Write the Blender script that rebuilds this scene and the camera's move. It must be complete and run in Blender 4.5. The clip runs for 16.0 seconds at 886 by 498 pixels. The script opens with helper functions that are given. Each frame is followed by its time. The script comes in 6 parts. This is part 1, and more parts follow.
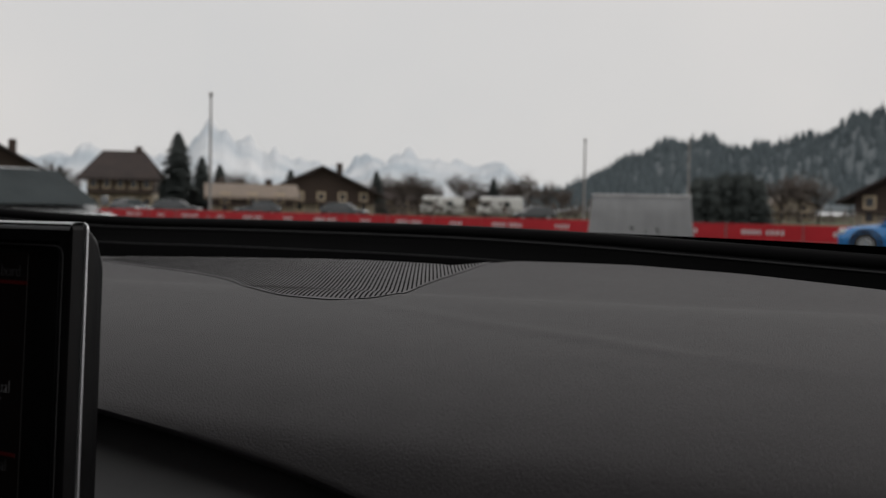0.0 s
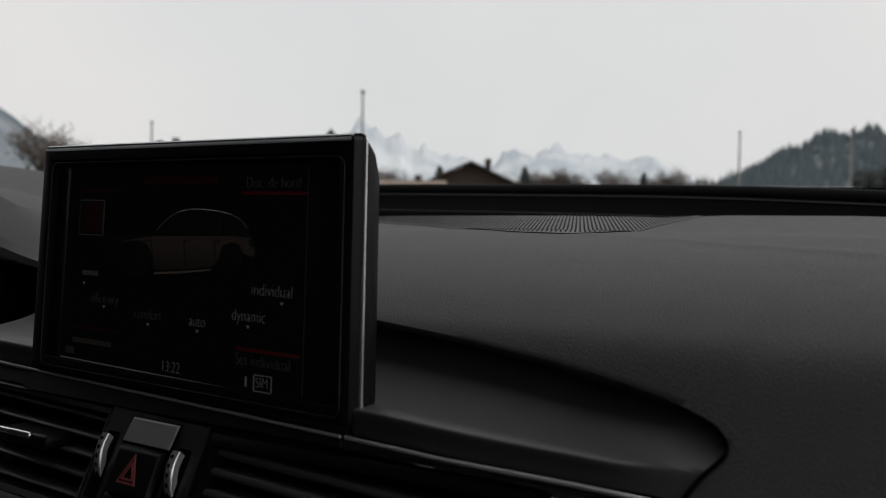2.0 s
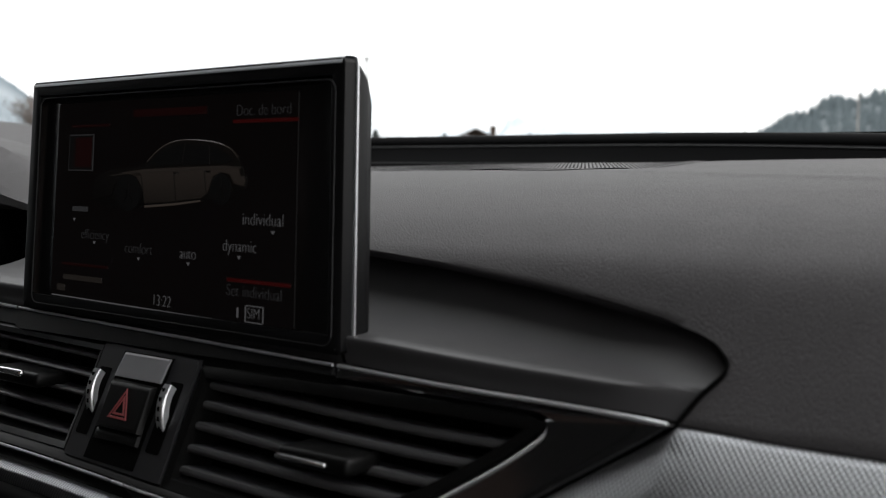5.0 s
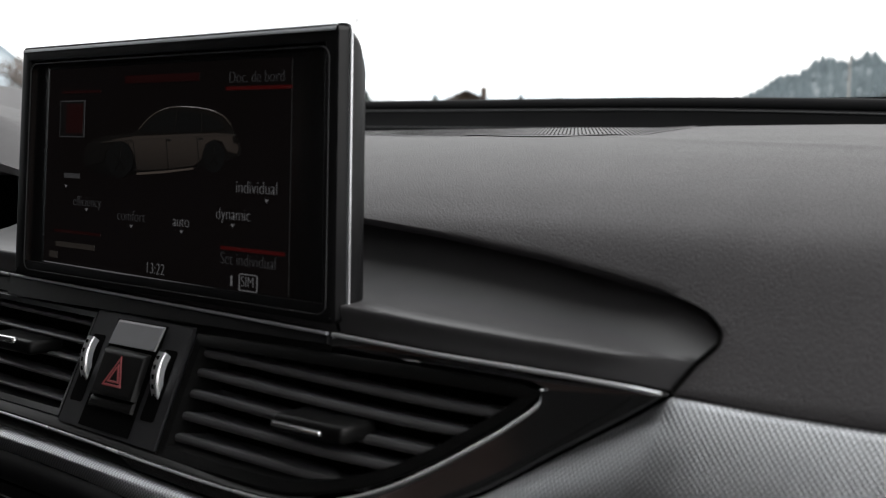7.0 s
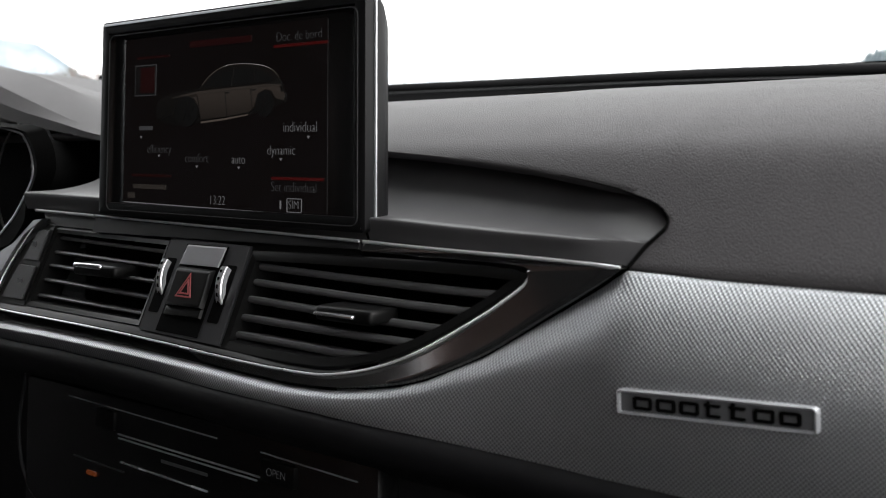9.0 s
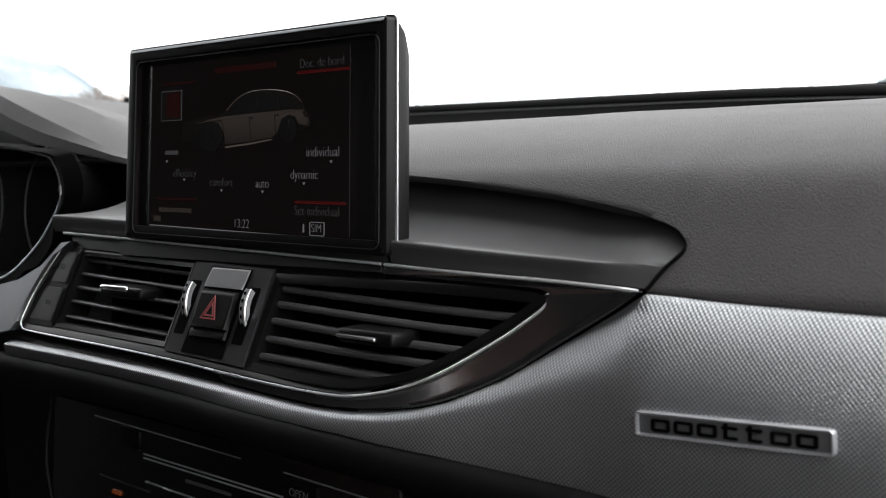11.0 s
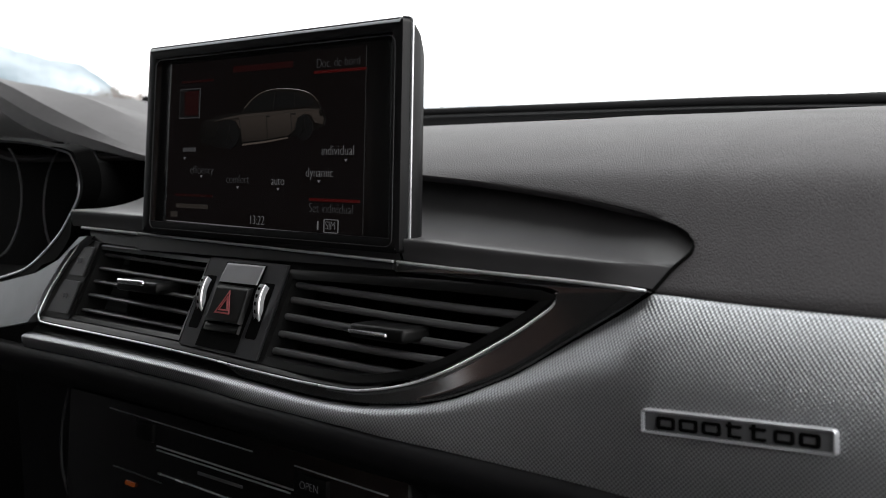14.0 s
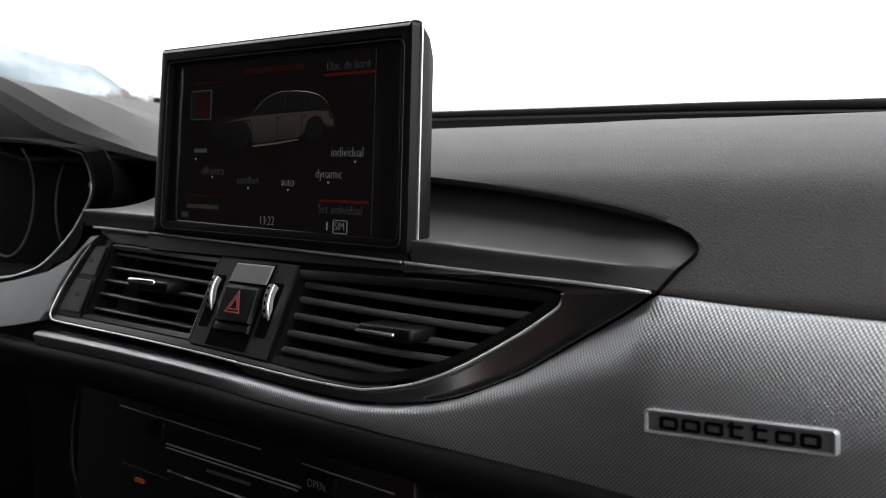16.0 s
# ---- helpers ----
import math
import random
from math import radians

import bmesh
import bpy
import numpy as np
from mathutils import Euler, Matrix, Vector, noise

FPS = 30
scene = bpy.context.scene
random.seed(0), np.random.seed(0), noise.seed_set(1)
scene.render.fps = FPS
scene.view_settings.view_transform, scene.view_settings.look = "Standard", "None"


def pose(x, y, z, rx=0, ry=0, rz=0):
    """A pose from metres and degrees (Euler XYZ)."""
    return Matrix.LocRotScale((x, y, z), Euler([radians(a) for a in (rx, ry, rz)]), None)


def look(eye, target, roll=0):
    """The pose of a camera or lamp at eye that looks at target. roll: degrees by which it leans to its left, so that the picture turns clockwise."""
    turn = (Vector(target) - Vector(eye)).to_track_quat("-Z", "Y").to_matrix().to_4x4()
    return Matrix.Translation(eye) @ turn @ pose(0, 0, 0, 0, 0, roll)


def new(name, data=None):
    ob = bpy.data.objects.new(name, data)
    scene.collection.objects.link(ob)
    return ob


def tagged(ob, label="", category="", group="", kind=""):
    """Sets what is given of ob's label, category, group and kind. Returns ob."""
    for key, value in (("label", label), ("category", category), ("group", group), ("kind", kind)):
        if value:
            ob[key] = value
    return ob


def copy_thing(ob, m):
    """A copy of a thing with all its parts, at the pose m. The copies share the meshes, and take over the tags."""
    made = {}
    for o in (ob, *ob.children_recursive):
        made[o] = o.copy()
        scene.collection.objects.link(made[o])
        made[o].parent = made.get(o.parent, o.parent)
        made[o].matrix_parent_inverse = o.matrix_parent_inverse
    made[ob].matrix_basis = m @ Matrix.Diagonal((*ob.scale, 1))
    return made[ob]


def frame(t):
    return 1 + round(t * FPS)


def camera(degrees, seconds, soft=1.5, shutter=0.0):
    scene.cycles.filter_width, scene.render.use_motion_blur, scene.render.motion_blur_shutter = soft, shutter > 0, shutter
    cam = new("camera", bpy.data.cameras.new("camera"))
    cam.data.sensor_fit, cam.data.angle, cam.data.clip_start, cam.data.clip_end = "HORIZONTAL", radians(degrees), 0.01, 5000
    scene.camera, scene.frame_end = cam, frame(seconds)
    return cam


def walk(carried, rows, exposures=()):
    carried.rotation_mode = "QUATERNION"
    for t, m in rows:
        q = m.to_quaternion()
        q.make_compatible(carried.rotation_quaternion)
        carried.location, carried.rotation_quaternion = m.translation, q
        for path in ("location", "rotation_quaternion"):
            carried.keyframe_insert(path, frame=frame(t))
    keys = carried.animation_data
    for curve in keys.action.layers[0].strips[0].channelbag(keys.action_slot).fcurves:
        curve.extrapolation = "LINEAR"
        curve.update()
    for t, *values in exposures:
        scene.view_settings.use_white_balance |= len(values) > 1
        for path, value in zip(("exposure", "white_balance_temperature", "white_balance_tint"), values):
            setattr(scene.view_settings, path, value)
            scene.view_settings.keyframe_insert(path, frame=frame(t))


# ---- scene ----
from mathutils.geometry import tessellate_polygon

cam = camera(44.4, 16.0, 1.0)
PATH = [
    (0, (0.4466, -0.2908, 1.1054), (-0.5717, 1.4289, 1.0304), 1.01),
    (0.5, (0.4311, -0.2860, 1.1081), (-0.6066, 1.4223, 1.0373), 1.58),
    (1, (0.4442, -0.3066, 1.1006), (-0.6096, 1.3925, 1.0496), 0.46),
    (1.5, (0.4330, -0.3227, 1.0791), (-0.7305, 1.3030, 1.0199), 0.18),
    (2, (0.4108, -0.3202, 1.0722), (-0.8309, 1.2452, 0.9843), 0.83),
    (2.5, (0.4087, -0.3062, 1.0556), (-0.8596, 1.2357, 0.9369), 0.36),
    (3, (0.4014, -0.3101, 1.0596), (-0.8596, 1.2355, 0.9148), 0.83),
    (3.5, (0.4021, -0.3093, 1.0558), (-0.8517, 1.2424, 0.9134), 0.76),
    (6, (0.4113, -0.3114, 1.0562), (-0.8242, 1.2522, 0.8871), -0.03),
    (6.5, (0.4110, -0.3047, 1.0498), (-0.8092, 1.2669, 0.8460), -0.73),
    (7, (0.4073, -0.3112, 1.0584), (-0.8212, 1.2521, 0.8420), 0.60),
    (7.5, (0.4094, -0.3152, 1.0586), (-0.8151, 1.2540, 0.8638), 0.77),
    (8, (0.4330, -0.3325, 1.0521), (-0.8153, 1.2179, 0.8573), -0.11),
    (8.5, (0.4599, -0.3571, 1.0345), (-0.8194, 1.1681, 0.8413), 0.77),
    (9, (0.4750, -0.3690, 1.0328), (-0.8245, 1.1360, 0.8184), -0.46),
    (9.5, (0.4760, -0.3688, 1.0332), (-0.8358, 1.1259, 0.8214), -0.46),
    (10, (0.4778, -0.3713, 1.0356), (-0.8429, 1.1175, 0.8380), -0.59),
    (12.5, (0.4816, -0.3749, 1.0349), (-0.8573, 1.1005, 0.8602), -0.52),
    (13, (0.4831, -0.3763, 1.0336), (-0.8594, 1.0961, 0.8606), -0.41),
    (13.5, (0.4832, -0.3777, 1.0341), (-0.8621, 1.0919, 0.8592), 0.03),
    (14, (0.4852, -0.3785, 1.0337), (-0.8649, 1.0868, 0.8606), 0.17),
    (14.5, (0.4867, -0.3794, 1.0341), (-0.8676, 1.0826, 0.8647), 0.72),
    (15, (0.4869, -0.3805, 1.0339), (-0.8714, 1.0778, 0.8656), 0.68),
    (15.5, (0.4876, -0.3809, 1.0330), (-0.8737, 1.0746, 0.8642), 0.63),
    (16, (0.4895, -0.3825, 1.0333), (-0.8724, 1.0726, 0.8659), 0.53),
]

EXPOSURES = [(0.0, 0.0, 6650, 12.5), (1.0, -0.06, 6600, 12.5), (1.5, -0.02, 6600, 12.5), (2.0, 0.18, 6550, 11.5), (2.5, 0.6, 6500, 10.5), (3.0, 0.95, 6500, 10), (3.5, 1.2, 6500, 10), (6.0, 1.6, 6500, 10),
             (6.5, 1.84, 6500, 10), (7.0, 1.82, 6500, 10), (7.5, 1.72, 6500, 10), (8.0, 1.75, 6500, 10), (9.0, 2.33, 6500, 10), (10.0, 2.38, 6500, 10), (12.5, 2.26, 6500, 10), (16.0, 2.17, 6500, 10)]
walk(cam, [(t, look(e, g, r)) for t, e, g, r in PATH], EXPOSURES)
cam.data.dof.use_dof = True
cam.data.dof.focus_distance = 0.56
cam.data.dof.aperture_fstop = 16.0

# ---- world and light: a bright overcast noon ----
world = bpy.data.worlds.new("overcast_sky")
scene.world = world
world.use_nodes = True
wn, wl = world.node_tree.nodes, world.node_tree.links
wn.clear()
w_out = wn.new("ShaderNodeOutputWorld")
w_sky = wn.new("ShaderNodeTexSky")
w_sky.sky_type = "NISHITA"
w_sky.sun_disc = False
w_sky.sun_elevation, w_sky.sun_rotation = radians(43), radians(58)
w_sky.air_density, w_sky.dust_density = 1.0, 4.0
w_cloud = wn.new("ShaderNodeTexNoise")
w_cloud.inputs["Scale"].default_value = 1.6
w_cloud.inputs["Detail"].default_value = 5.0
w_ramp = wn.new("ShaderNodeValToRGB")
w_ramp.color_ramp.elements[0].position, w_ramp.color_ramp.elements[1].position = 0.25, 0.8
w_ramp.color_ramp.elements[0].color = (0.58, 0.60, 0.61, 1)
w_ramp.color_ramp.elements[1].color = (0.74, 0.72, 0.70, 1)
w_coord = wn.new("ShaderNodeTexCoord")
w_bg1, w_bg2, w_add = wn.new("ShaderNodeBackground"), wn.new("ShaderNodeBackground"), wn.new("ShaderNodeAddShader")
w_bg1.inputs["Strength"].default_value = 0.004
w_bg2.inputs["Strength"].default_value = 1.02
wl.new(w_coord.outputs["Generated"], w_cloud.inputs["Vector"])
wl.new(w_cloud.outputs["Fac"], w_ramp.inputs["Fac"])
wl.new(w_ramp.outputs["Color"], w_bg2.inputs["Color"])
wl.new(w_sky.outputs["Color"], w_bg1.inputs["Color"])
wl.new(w_bg1.outputs[0], w_add.inputs[0])
wl.new(w_bg2.outputs[0], w_add.inputs[1])
wl.new(w_add.outputs[0], w_out.inputs["Surface"])

sun = new("sun", bpy.data.lights.new("sun", "SUN"))
sun.data.energy, sun.data.angle, sun.data.color = 0.7, radians(40), (1.0, 0.97, 0.94)
sun.matrix_basis = look((8, 5, 9), (0, 0, 1))


# ---- materials ----
def material(name, color, rough=0.5, metal=0.0, color2=None, scale=20.0, detail=4.0, bump=0.0, bump_scale=None,
             bump_dist=0.001, rough_var=0.08, kind="noise", coat=0.0, stretch=(1, 1, 1), per_object=0.0, spec=0.5):
    """Two tones mixed by noise, roughness that varies, and a fine relief of its own size."""
    m = bpy.data.materials.new(name)
    m.use_nodes = True
    n, l = m.node_tree.nodes, m.node_tree.links
    b = n["Principled BSDF"]
    b.inputs["Metallic"].default_value = metal
    b.inputs["Coat Weight"].default_value = coat
    b.inputs["Coat Roughness"].default_value = 0.05
    b.inputs["Specular IOR Level"].default_value = spec
    co = n.new("ShaderNodeTexCoord")
    mp = n.new("ShaderNodeMapping")
    mp.inputs["Scale"].default_value = stretch
    l.new(co.outputs["Object"], mp.inputs["Vector"])
    t = n.new("ShaderNodeTexNoise")
    t.inputs["Scale"].default_value, t.inputs["Detail"].default_value = scale, detail
    l.new(mp.outputs[0], t.inputs["Vector"])
    mix = n.new("ShaderNodeMix")
    mix.data_type = "RGBA"
    c2 = color2 if color2 else tuple(c * 0.78 for c in color)
    mix.inputs[6].default_value, mix.inputs[7].default_value = (*color, 1), (*c2, 1)
    sharp = n.new("ShaderNodeMapRange")
    sharp.inputs[1].default_value, sharp.inputs[2].default_value = 0.35, 0.65
    l.new(t.outputs["Fac"], sharp.inputs[0])
    l.new(sharp.outputs[0], mix.inputs[0])
    colour_out = mix.outputs[2]
    if per_object:
        info = n.new("ShaderNodeObjectInfo")
        hv = n.new("ShaderNodeHueSaturation")
        rg = n.new("ShaderNodeMapRange")
        rg.inputs[3].default_value, rg.inputs[4].default_value = 1 - per_object, 1 + per_object
        l.new(info.outputs["Random"], rg.inputs[0])
        l.new(rg.outputs[0], hv.inputs["Value"])
        l.new(colour_out, hv.inputs["Color"])
        colour_out = hv.outputs[0]
    l.new(colour_out, b.inputs["Base Color"])
    t2 = n.new("ShaderNodeTexNoise")
    t2.inputs["Scale"].default_value, t2.inputs["Detail"].default_value = scale * 0.23, 3.0
    l.new(mp.outputs[0], t2.inputs["Vector"])
    rr = n.new("ShaderNodeMapRange")
    rr.inputs[3].default_value, rr.inputs[4].default_value = max(0.02, rough - rough_var), min(1, rough + rough_var)
    l.new(t2.outputs["Fac"], rr.inputs[0])
    l.new(rr.outputs[0], b.inputs["Roughness"])
    if bump:
        if kind == "voronoi":
            h = n.new("ShaderNodeTexVoronoi")
            h.feature = "SMOOTH_F1"
            h.inputs["Smoothness"].default_value = 0.4
            out = "Distance"
        else:
            h = n.new("ShaderNodeTexNoise")
            h.inputs["Detail"].default_value = 3.0
            out = "Fac"
        h.inputs["Scale"].default_value = bump_scale or scale * 4
        l.new(mp.outputs[0], h.inputs["Vector"])
        bp = n.new("ShaderNodeBump")
        bp.inputs["Strength"].default_value, bp.inputs["Distance"].default_value = bump, bump_dist
        if kind == "voronoi":
            bp.invert = True
        l.new(h.outputs[out], bp.inputs["Height"])
        l.new(bp.outputs[0], b.inputs["Normal"])
    return m


def glow(name, color, strength):
    m = bpy.data.materials.new(name)
    m.use_nodes = True
    b = m.node_tree.nodes["Principled BSDF"]
    b.inputs["Base Color"].default_value = (0.01, 0.01, 0.01, 1)
    b.inputs["Roughness"].default_value = 0.15
    b.inputs["Emission Color"].default_value = (*color, 1)
    b.inputs["Emission Strength"].default_value = strength
    return m


def weave_material():
    """Brushed aluminium pressed with a fine diagonal grid of studs, its hollows darkened in the colour."""
    m = material("pressed_aluminium", (0.65, 0.665, 0.69), 0.37, 0.92, (0.60, 0.615, 0.64), 35, rough_var=0.05)
    n, l = m.node_tree.nodes, m.node_tree.links
    co = n.new("ShaderNodeTexCoord")
    sep = n.new("ShaderNodeSeparateXYZ")
    l.new(co.outputs["Object"], sep.inputs[0])

    def maths(op, a, b):
        k = n.new("ShaderNodeMath")
        k.operation = op
        for i, v in enumerate((a, b)):
            if v is None:
                continue
            if isinstance(v, (int, float)):
                k.inputs[i].default_value = v
            else:
                l.new(v, k.inputs[i])
        return k.outputs[0]
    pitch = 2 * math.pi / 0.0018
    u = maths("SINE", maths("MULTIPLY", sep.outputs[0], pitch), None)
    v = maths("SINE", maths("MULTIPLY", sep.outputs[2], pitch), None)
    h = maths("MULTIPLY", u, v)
    # shade of the hollows is put into the base colour, by relief height
    pit_shade = n.new("ShaderNodeMapRange")
    pit_shade.inputs[1].default_value, pit_shade.inputs[2].default_value = -0.5, 0.3
    pit_shade.inputs[3].default_value, pit_shade.inputs[4].default_value = 0.45, 1.0
    l.new(h, pit_shade.inputs[0])
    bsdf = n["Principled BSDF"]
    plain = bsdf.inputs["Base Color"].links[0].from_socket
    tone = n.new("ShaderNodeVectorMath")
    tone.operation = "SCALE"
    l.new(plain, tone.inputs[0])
    l.new(pit_shade.outputs[0], tone.inputs[3])
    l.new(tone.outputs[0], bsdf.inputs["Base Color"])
    bp = n.new("ShaderNodeBump")
    bp.inputs["Strength"].default_value, bp.inputs["Distance"].default_value = 0.8, 0.00015
    l.new(h, bp.inputs["Height"])
    l.new(bp.outputs[0], n["Principled BSDF"].inputs["Normal"])
    return m


def glass_material(name, tint, gloss):
    m = bpy.data.materials.new(name)
    m.use_nodes = True
    n, l = m.node_tree.nodes, m.node_tree.links
    n.clear()
    o, mix, tr, gl = (n.new("ShaderNode" + k) for k in ("OutputMaterial", "MixShader", "BsdfTransparent", "BsdfGlossy"))
    tr.inputs["Color"].default_value = (*tint, 1)
    gl.inputs["Roughness"].default_value = 0.02
    mix.inputs[0].default_value = gloss
    l.new(tr.outputs[0], mix.inputs[1])
    l.new(gl.outputs[0], mix.inputs[2])
    l.new(mix.outputs[0], o.inputs["Surface"])
    return m


def picture_paint(name, low, high, z0, z1, strength):
    """The tone of a picture on the screen, from its foot to its shoulder."""
    m = glow(name, high, strength)
    n, l = m.node_tree.nodes, m.node_tree.links
    co, sep, rg, mix = (n.new("ShaderNode" + k) for k in ("TexCoord", "SeparateXYZ", "MapRange", "Mix"))
    mix.data_type = "RGBA"
    rg.inputs[1].default_value, rg.inputs[2].default_value = z0, z1
    mix.inputs[6].default_value, mix.inputs[7].default_value = (*low, 1), (*high, 1)
    l.new(co.outputs["Object"], sep.inputs[0])
    l.new(sep.outputs[2], rg.inputs[0])
    l.new(rg.outputs[0], mix.inputs[0])
    l.new(mix.outputs[2], n["Principled BSDF"].inputs["Emission Color"])
    return m


M_LEATHER = material("grained_dash_leather", (0.0415, 0.0385, 0.0408), 0.66, 0, (0.0366, 0.0340, 0.0360), 60, 5, 0.55, 1600, 0.00044,
                     kind="voronoi", spec=0.46, rough_var=0.03)
M_GRAIN = material("grille_rib_plastic", (0.078, 0.073, 0.077), 0.55, 0, (0.070, 0.065, 0.069), 60, 4, spec=0.42)
M_BEZEL = material("glossy_black_bezel", (0.006, 0.006, 0.0065), 0.25, 0, (0.005, 0.005, 0.005), 25, rough_var=0.03, spec=0.5)
M_GREYTOP = material("satin_grey_plastic", (0.085, 0.085, 0.09), 0.34, 0, (0.075, 0.075, 0.08), 60, 4)
M_LINE = material("bright_line_metal", (0.94, 0.95, 0.96), 0.28, 0.7, (0.88, 0.89, 0.91), 45, rough_var=0.05)
M_ALU = material("smooth_aluminium", (0.40, 0.412, 0.425), 0.34, 0.9, (0.35, 0.36, 0.372), 30, rough_var=0.05)
M_FRAME = material("display_frame_black", (0.0085, 0.0085, 0.009), 0.40, 0, (0.007, 0.007, 0.0075), 90, 4, 0.1, 1400, 0.0001, spec=0.10)
M_KEY = material("matt_black_key", (0.006, 0.006, 0.006), 0.36, 0, (0.005, 0.005, 0.005), 60, 4, 0.1, 1500, 0.0001, spec=0.14)
M_SOFT = material("soft_black_plastic", (0.011, 0.011, 0.012), 0.55, 0, (0.008, 0.008, 0.009), 90, 4, 0.25, 1400, 0.0002, spec=0.25)
M_SATIN = material("satin_charcoal_plastic", (0.024, 0.024, 0.026), 0.42, 0, (0.020, 0.020, 0.022), 50, 4, 0.12, 1500, 0.0001, spec=0.35)
M_SHELF = material("satin_shelf_plastic", (0.054, 0.053, 0.0555), 0.42, 0, (0.047, 0.046, 0.048), 50, 4, 0.12, 1500, 0.0001, spec=0.4)
M_SLAT = material("vent_plastic", (0.078, 0.078, 0.080), 0.40, 0, (0.068, 0.068, 0.070), 70, 4, 0.1, 1200, 0.0001)
# near-black carries the shade of deep recesses; black print and marks use it too
M_VOID = material("recess_shade_and_black", (0.0025, 0.0025, 0.0025), 0.8, 0, None, 30, spec=0.03)
M_RUBBER = material("seal_rubber", (0.003, 0.003, 0.0033), 0.6, 0, (0.003, 0.003, 0.0032), 60, 4, 0.1, 500, 0.0003, spec=0.05)
M_CHROME = material("satin_chrome", (0.93, 0.94, 0.95), 0.16, 0.9, (0.85, 0.86, 0.88), 45, rough_var=0.05)
M_SIDE = material("matt_silver_edge", (0.52, 0.53, 0.55), 0.30, 0.55, (0.45, 0.46, 0.48), 60, rough_var=0.06)
M_DARKMETAL = material("dark_polished_metal", (0.30, 0.30, 0.305), 0.15, 0.95, (0.26, 0.26, 0.265), 18, rough_var=0.04, stretch=(1, 1, 4))
M_WEAVE = weave_material()
M_BADGE = material("badge_grey_enamel", (0.22, 0.225, 0.235), 0.30, 0.6, (0.18, 0.185, 0.195), 60)
M_GREYGLASS = material("grey_indicator_glass", (0.34, 0.34, 0.355), 0.16, 0.0, (0.30, 0.30, 0.315), 40, coat=0.5)
M_SCREEN = material("dark_display_glass", (0.005, 0.005, 0.006), 0.11, 0, (0.004, 0.004, 0.004), 30, rough_var=0.03)
b = M_SCREEN.node_tree.nodes["Principled BSDF"]
b.inputs["Emission Color"].default_value, b.inputs["Emission Strength"].default_value = (1.0, 0.70, 0.66, 1), 0.0005
M_REDPRINT = material("red_print", (0.34, 0.075, 0.08), 0.4, 0, None, 60)
M_LININGS = material("roof_lining", (0.30, 0.30, 0.29), 0.9, 0, None, 90, 4, 0.2, 400)
M_SEATS = material("brown_seat_leather", (0.11, 0.050, 0.034), 0.5, 0, (0.09, 0.040, 0.027), 40, 4, 0.3, 500)
M_GLASS = glass_material("windscreen_glass", (0.95, 0.96, 0.96), 0.015)
G_WHITE = glow("display_white", (0.85, 0.85, 0.88), 0.023)
G_DIM = glow("display_dim_grey", (0.6, 0.6, 0.63), 0.010)
G_RED = glow("display_red", (0.9, 0.03, 0.03), 0.007)
G_REDDIM = glow("display_red_dim", (0.9, 0.04, 0.04), 0.0018)
G_BROWN = glow("display_picture_brown", (0.62, 0.50, 0.42), 0.016)
G_BROWN2 = glow("display_picture_shade", (0.5, 0.42, 0.36), 0.007)
G_BLACK = glow("display_picture_black", (0.1, 0.1, 0.1), 0.004)
G_LED = glow("orange_lamp", (1.0, 0.22, 0.05), 0.014)


M_GROUND = material("asphalt_and_meadow", (0.055, 0.056, 0.058), 0.85, 0, (0.045, 0.046, 0.048), 3.0, 6, 0.3, 60, 0.01)
M_MEADOW = material("winter_meadow", (0.10, 0.095, 0.05), 0.95, 0, (0.07, 0.075, 0.035), 0.05, 6, 0.3, 2, 0.05)
M_BANNER = material("red_banner_vinyl", (0.52, 0.006, 0.016), 0.55, 0, (0.46, 0.005, 0.013), 1.5, 4, 0.2, 3, 0.02)
M_WHITEPRINT = material("white_print", (0.75, 0.72, 0.72), 0.6, 0, None, 4)
M_TARP = material("grey_tarpaulin", (0.30, 0.305, 0.31), 0.6, 0, (0.25, 0.255, 0.26), 1.2, 4, 0.5, 2.5, 0.05)
M_TARPTOP = material("pale_tarpaulin_roof", (0.55, 0.55, 0.55), 0.6, 0, None, 1.2)
M_POLE = material("galvanised_steel", (0.27, 0.262, 0.25), 0.5, 0.1, (0.22, 0.21, 0.198), 4)
M_NEEDLES = material("spruce_needles", (0.042, 0.052, 0.049), 0.8, 0, (0.028, 0.036, 0.034), 0.6, 5, 0.6, 6, 0.1)
# next three tones are paled and blued: distance haze is put into the colour
M_FARWOOD = material("hazed_spruce_wood", (0.118, 0.145, 0.157), 0.9, 0, (0.100, 0.125, 0.138), 0.03, 5)
M_HILLFLOOR = material("hazed_wood_floor", (0.095, 0.117, 0.128), 0.95, 0, (0.13, 0.15, 0.16), 0.02, 5)
M_FARHILL = material("hazed_blue_hill", (0.082, 0.112, 0.132), 0.95, 0, (0.26, 0.295, 0.32), 0.005, 8)
M_TWIGS = material("bare_twigs", (0.13, 0.105, 0.092), 0.9, 0, (0.08, 0.066, 0.058), 0.8, 5)
M_BARK = material("bark", (0.07, 0.055, 0.045), 0.9, 0, (0.05, 0.04, 0.035), 2, 5, 0.6, 10, 0.03)
M_ROOF = material("brown_shingle_roof", (0.050, 0.036, 0.032), 0.9, 0, (0.036, 0.027, 0.025), 0.8, 5, 0.5, 5, 0.05)
M_ROOFPALE = material("pale_tin_roof", (0.25, 0.195, 0.155), 0.7, 0, (0.20, 0.16, 0.125), 0.6)
M_WALLWOOD = material("dark_timber_wall", (0.070, 0.048, 0.037), 0.85, 0, (0.05, 0.035, 0.028), 1.0, 5, 0.4, 4, 0.03, stretch=(1, 1, 6))
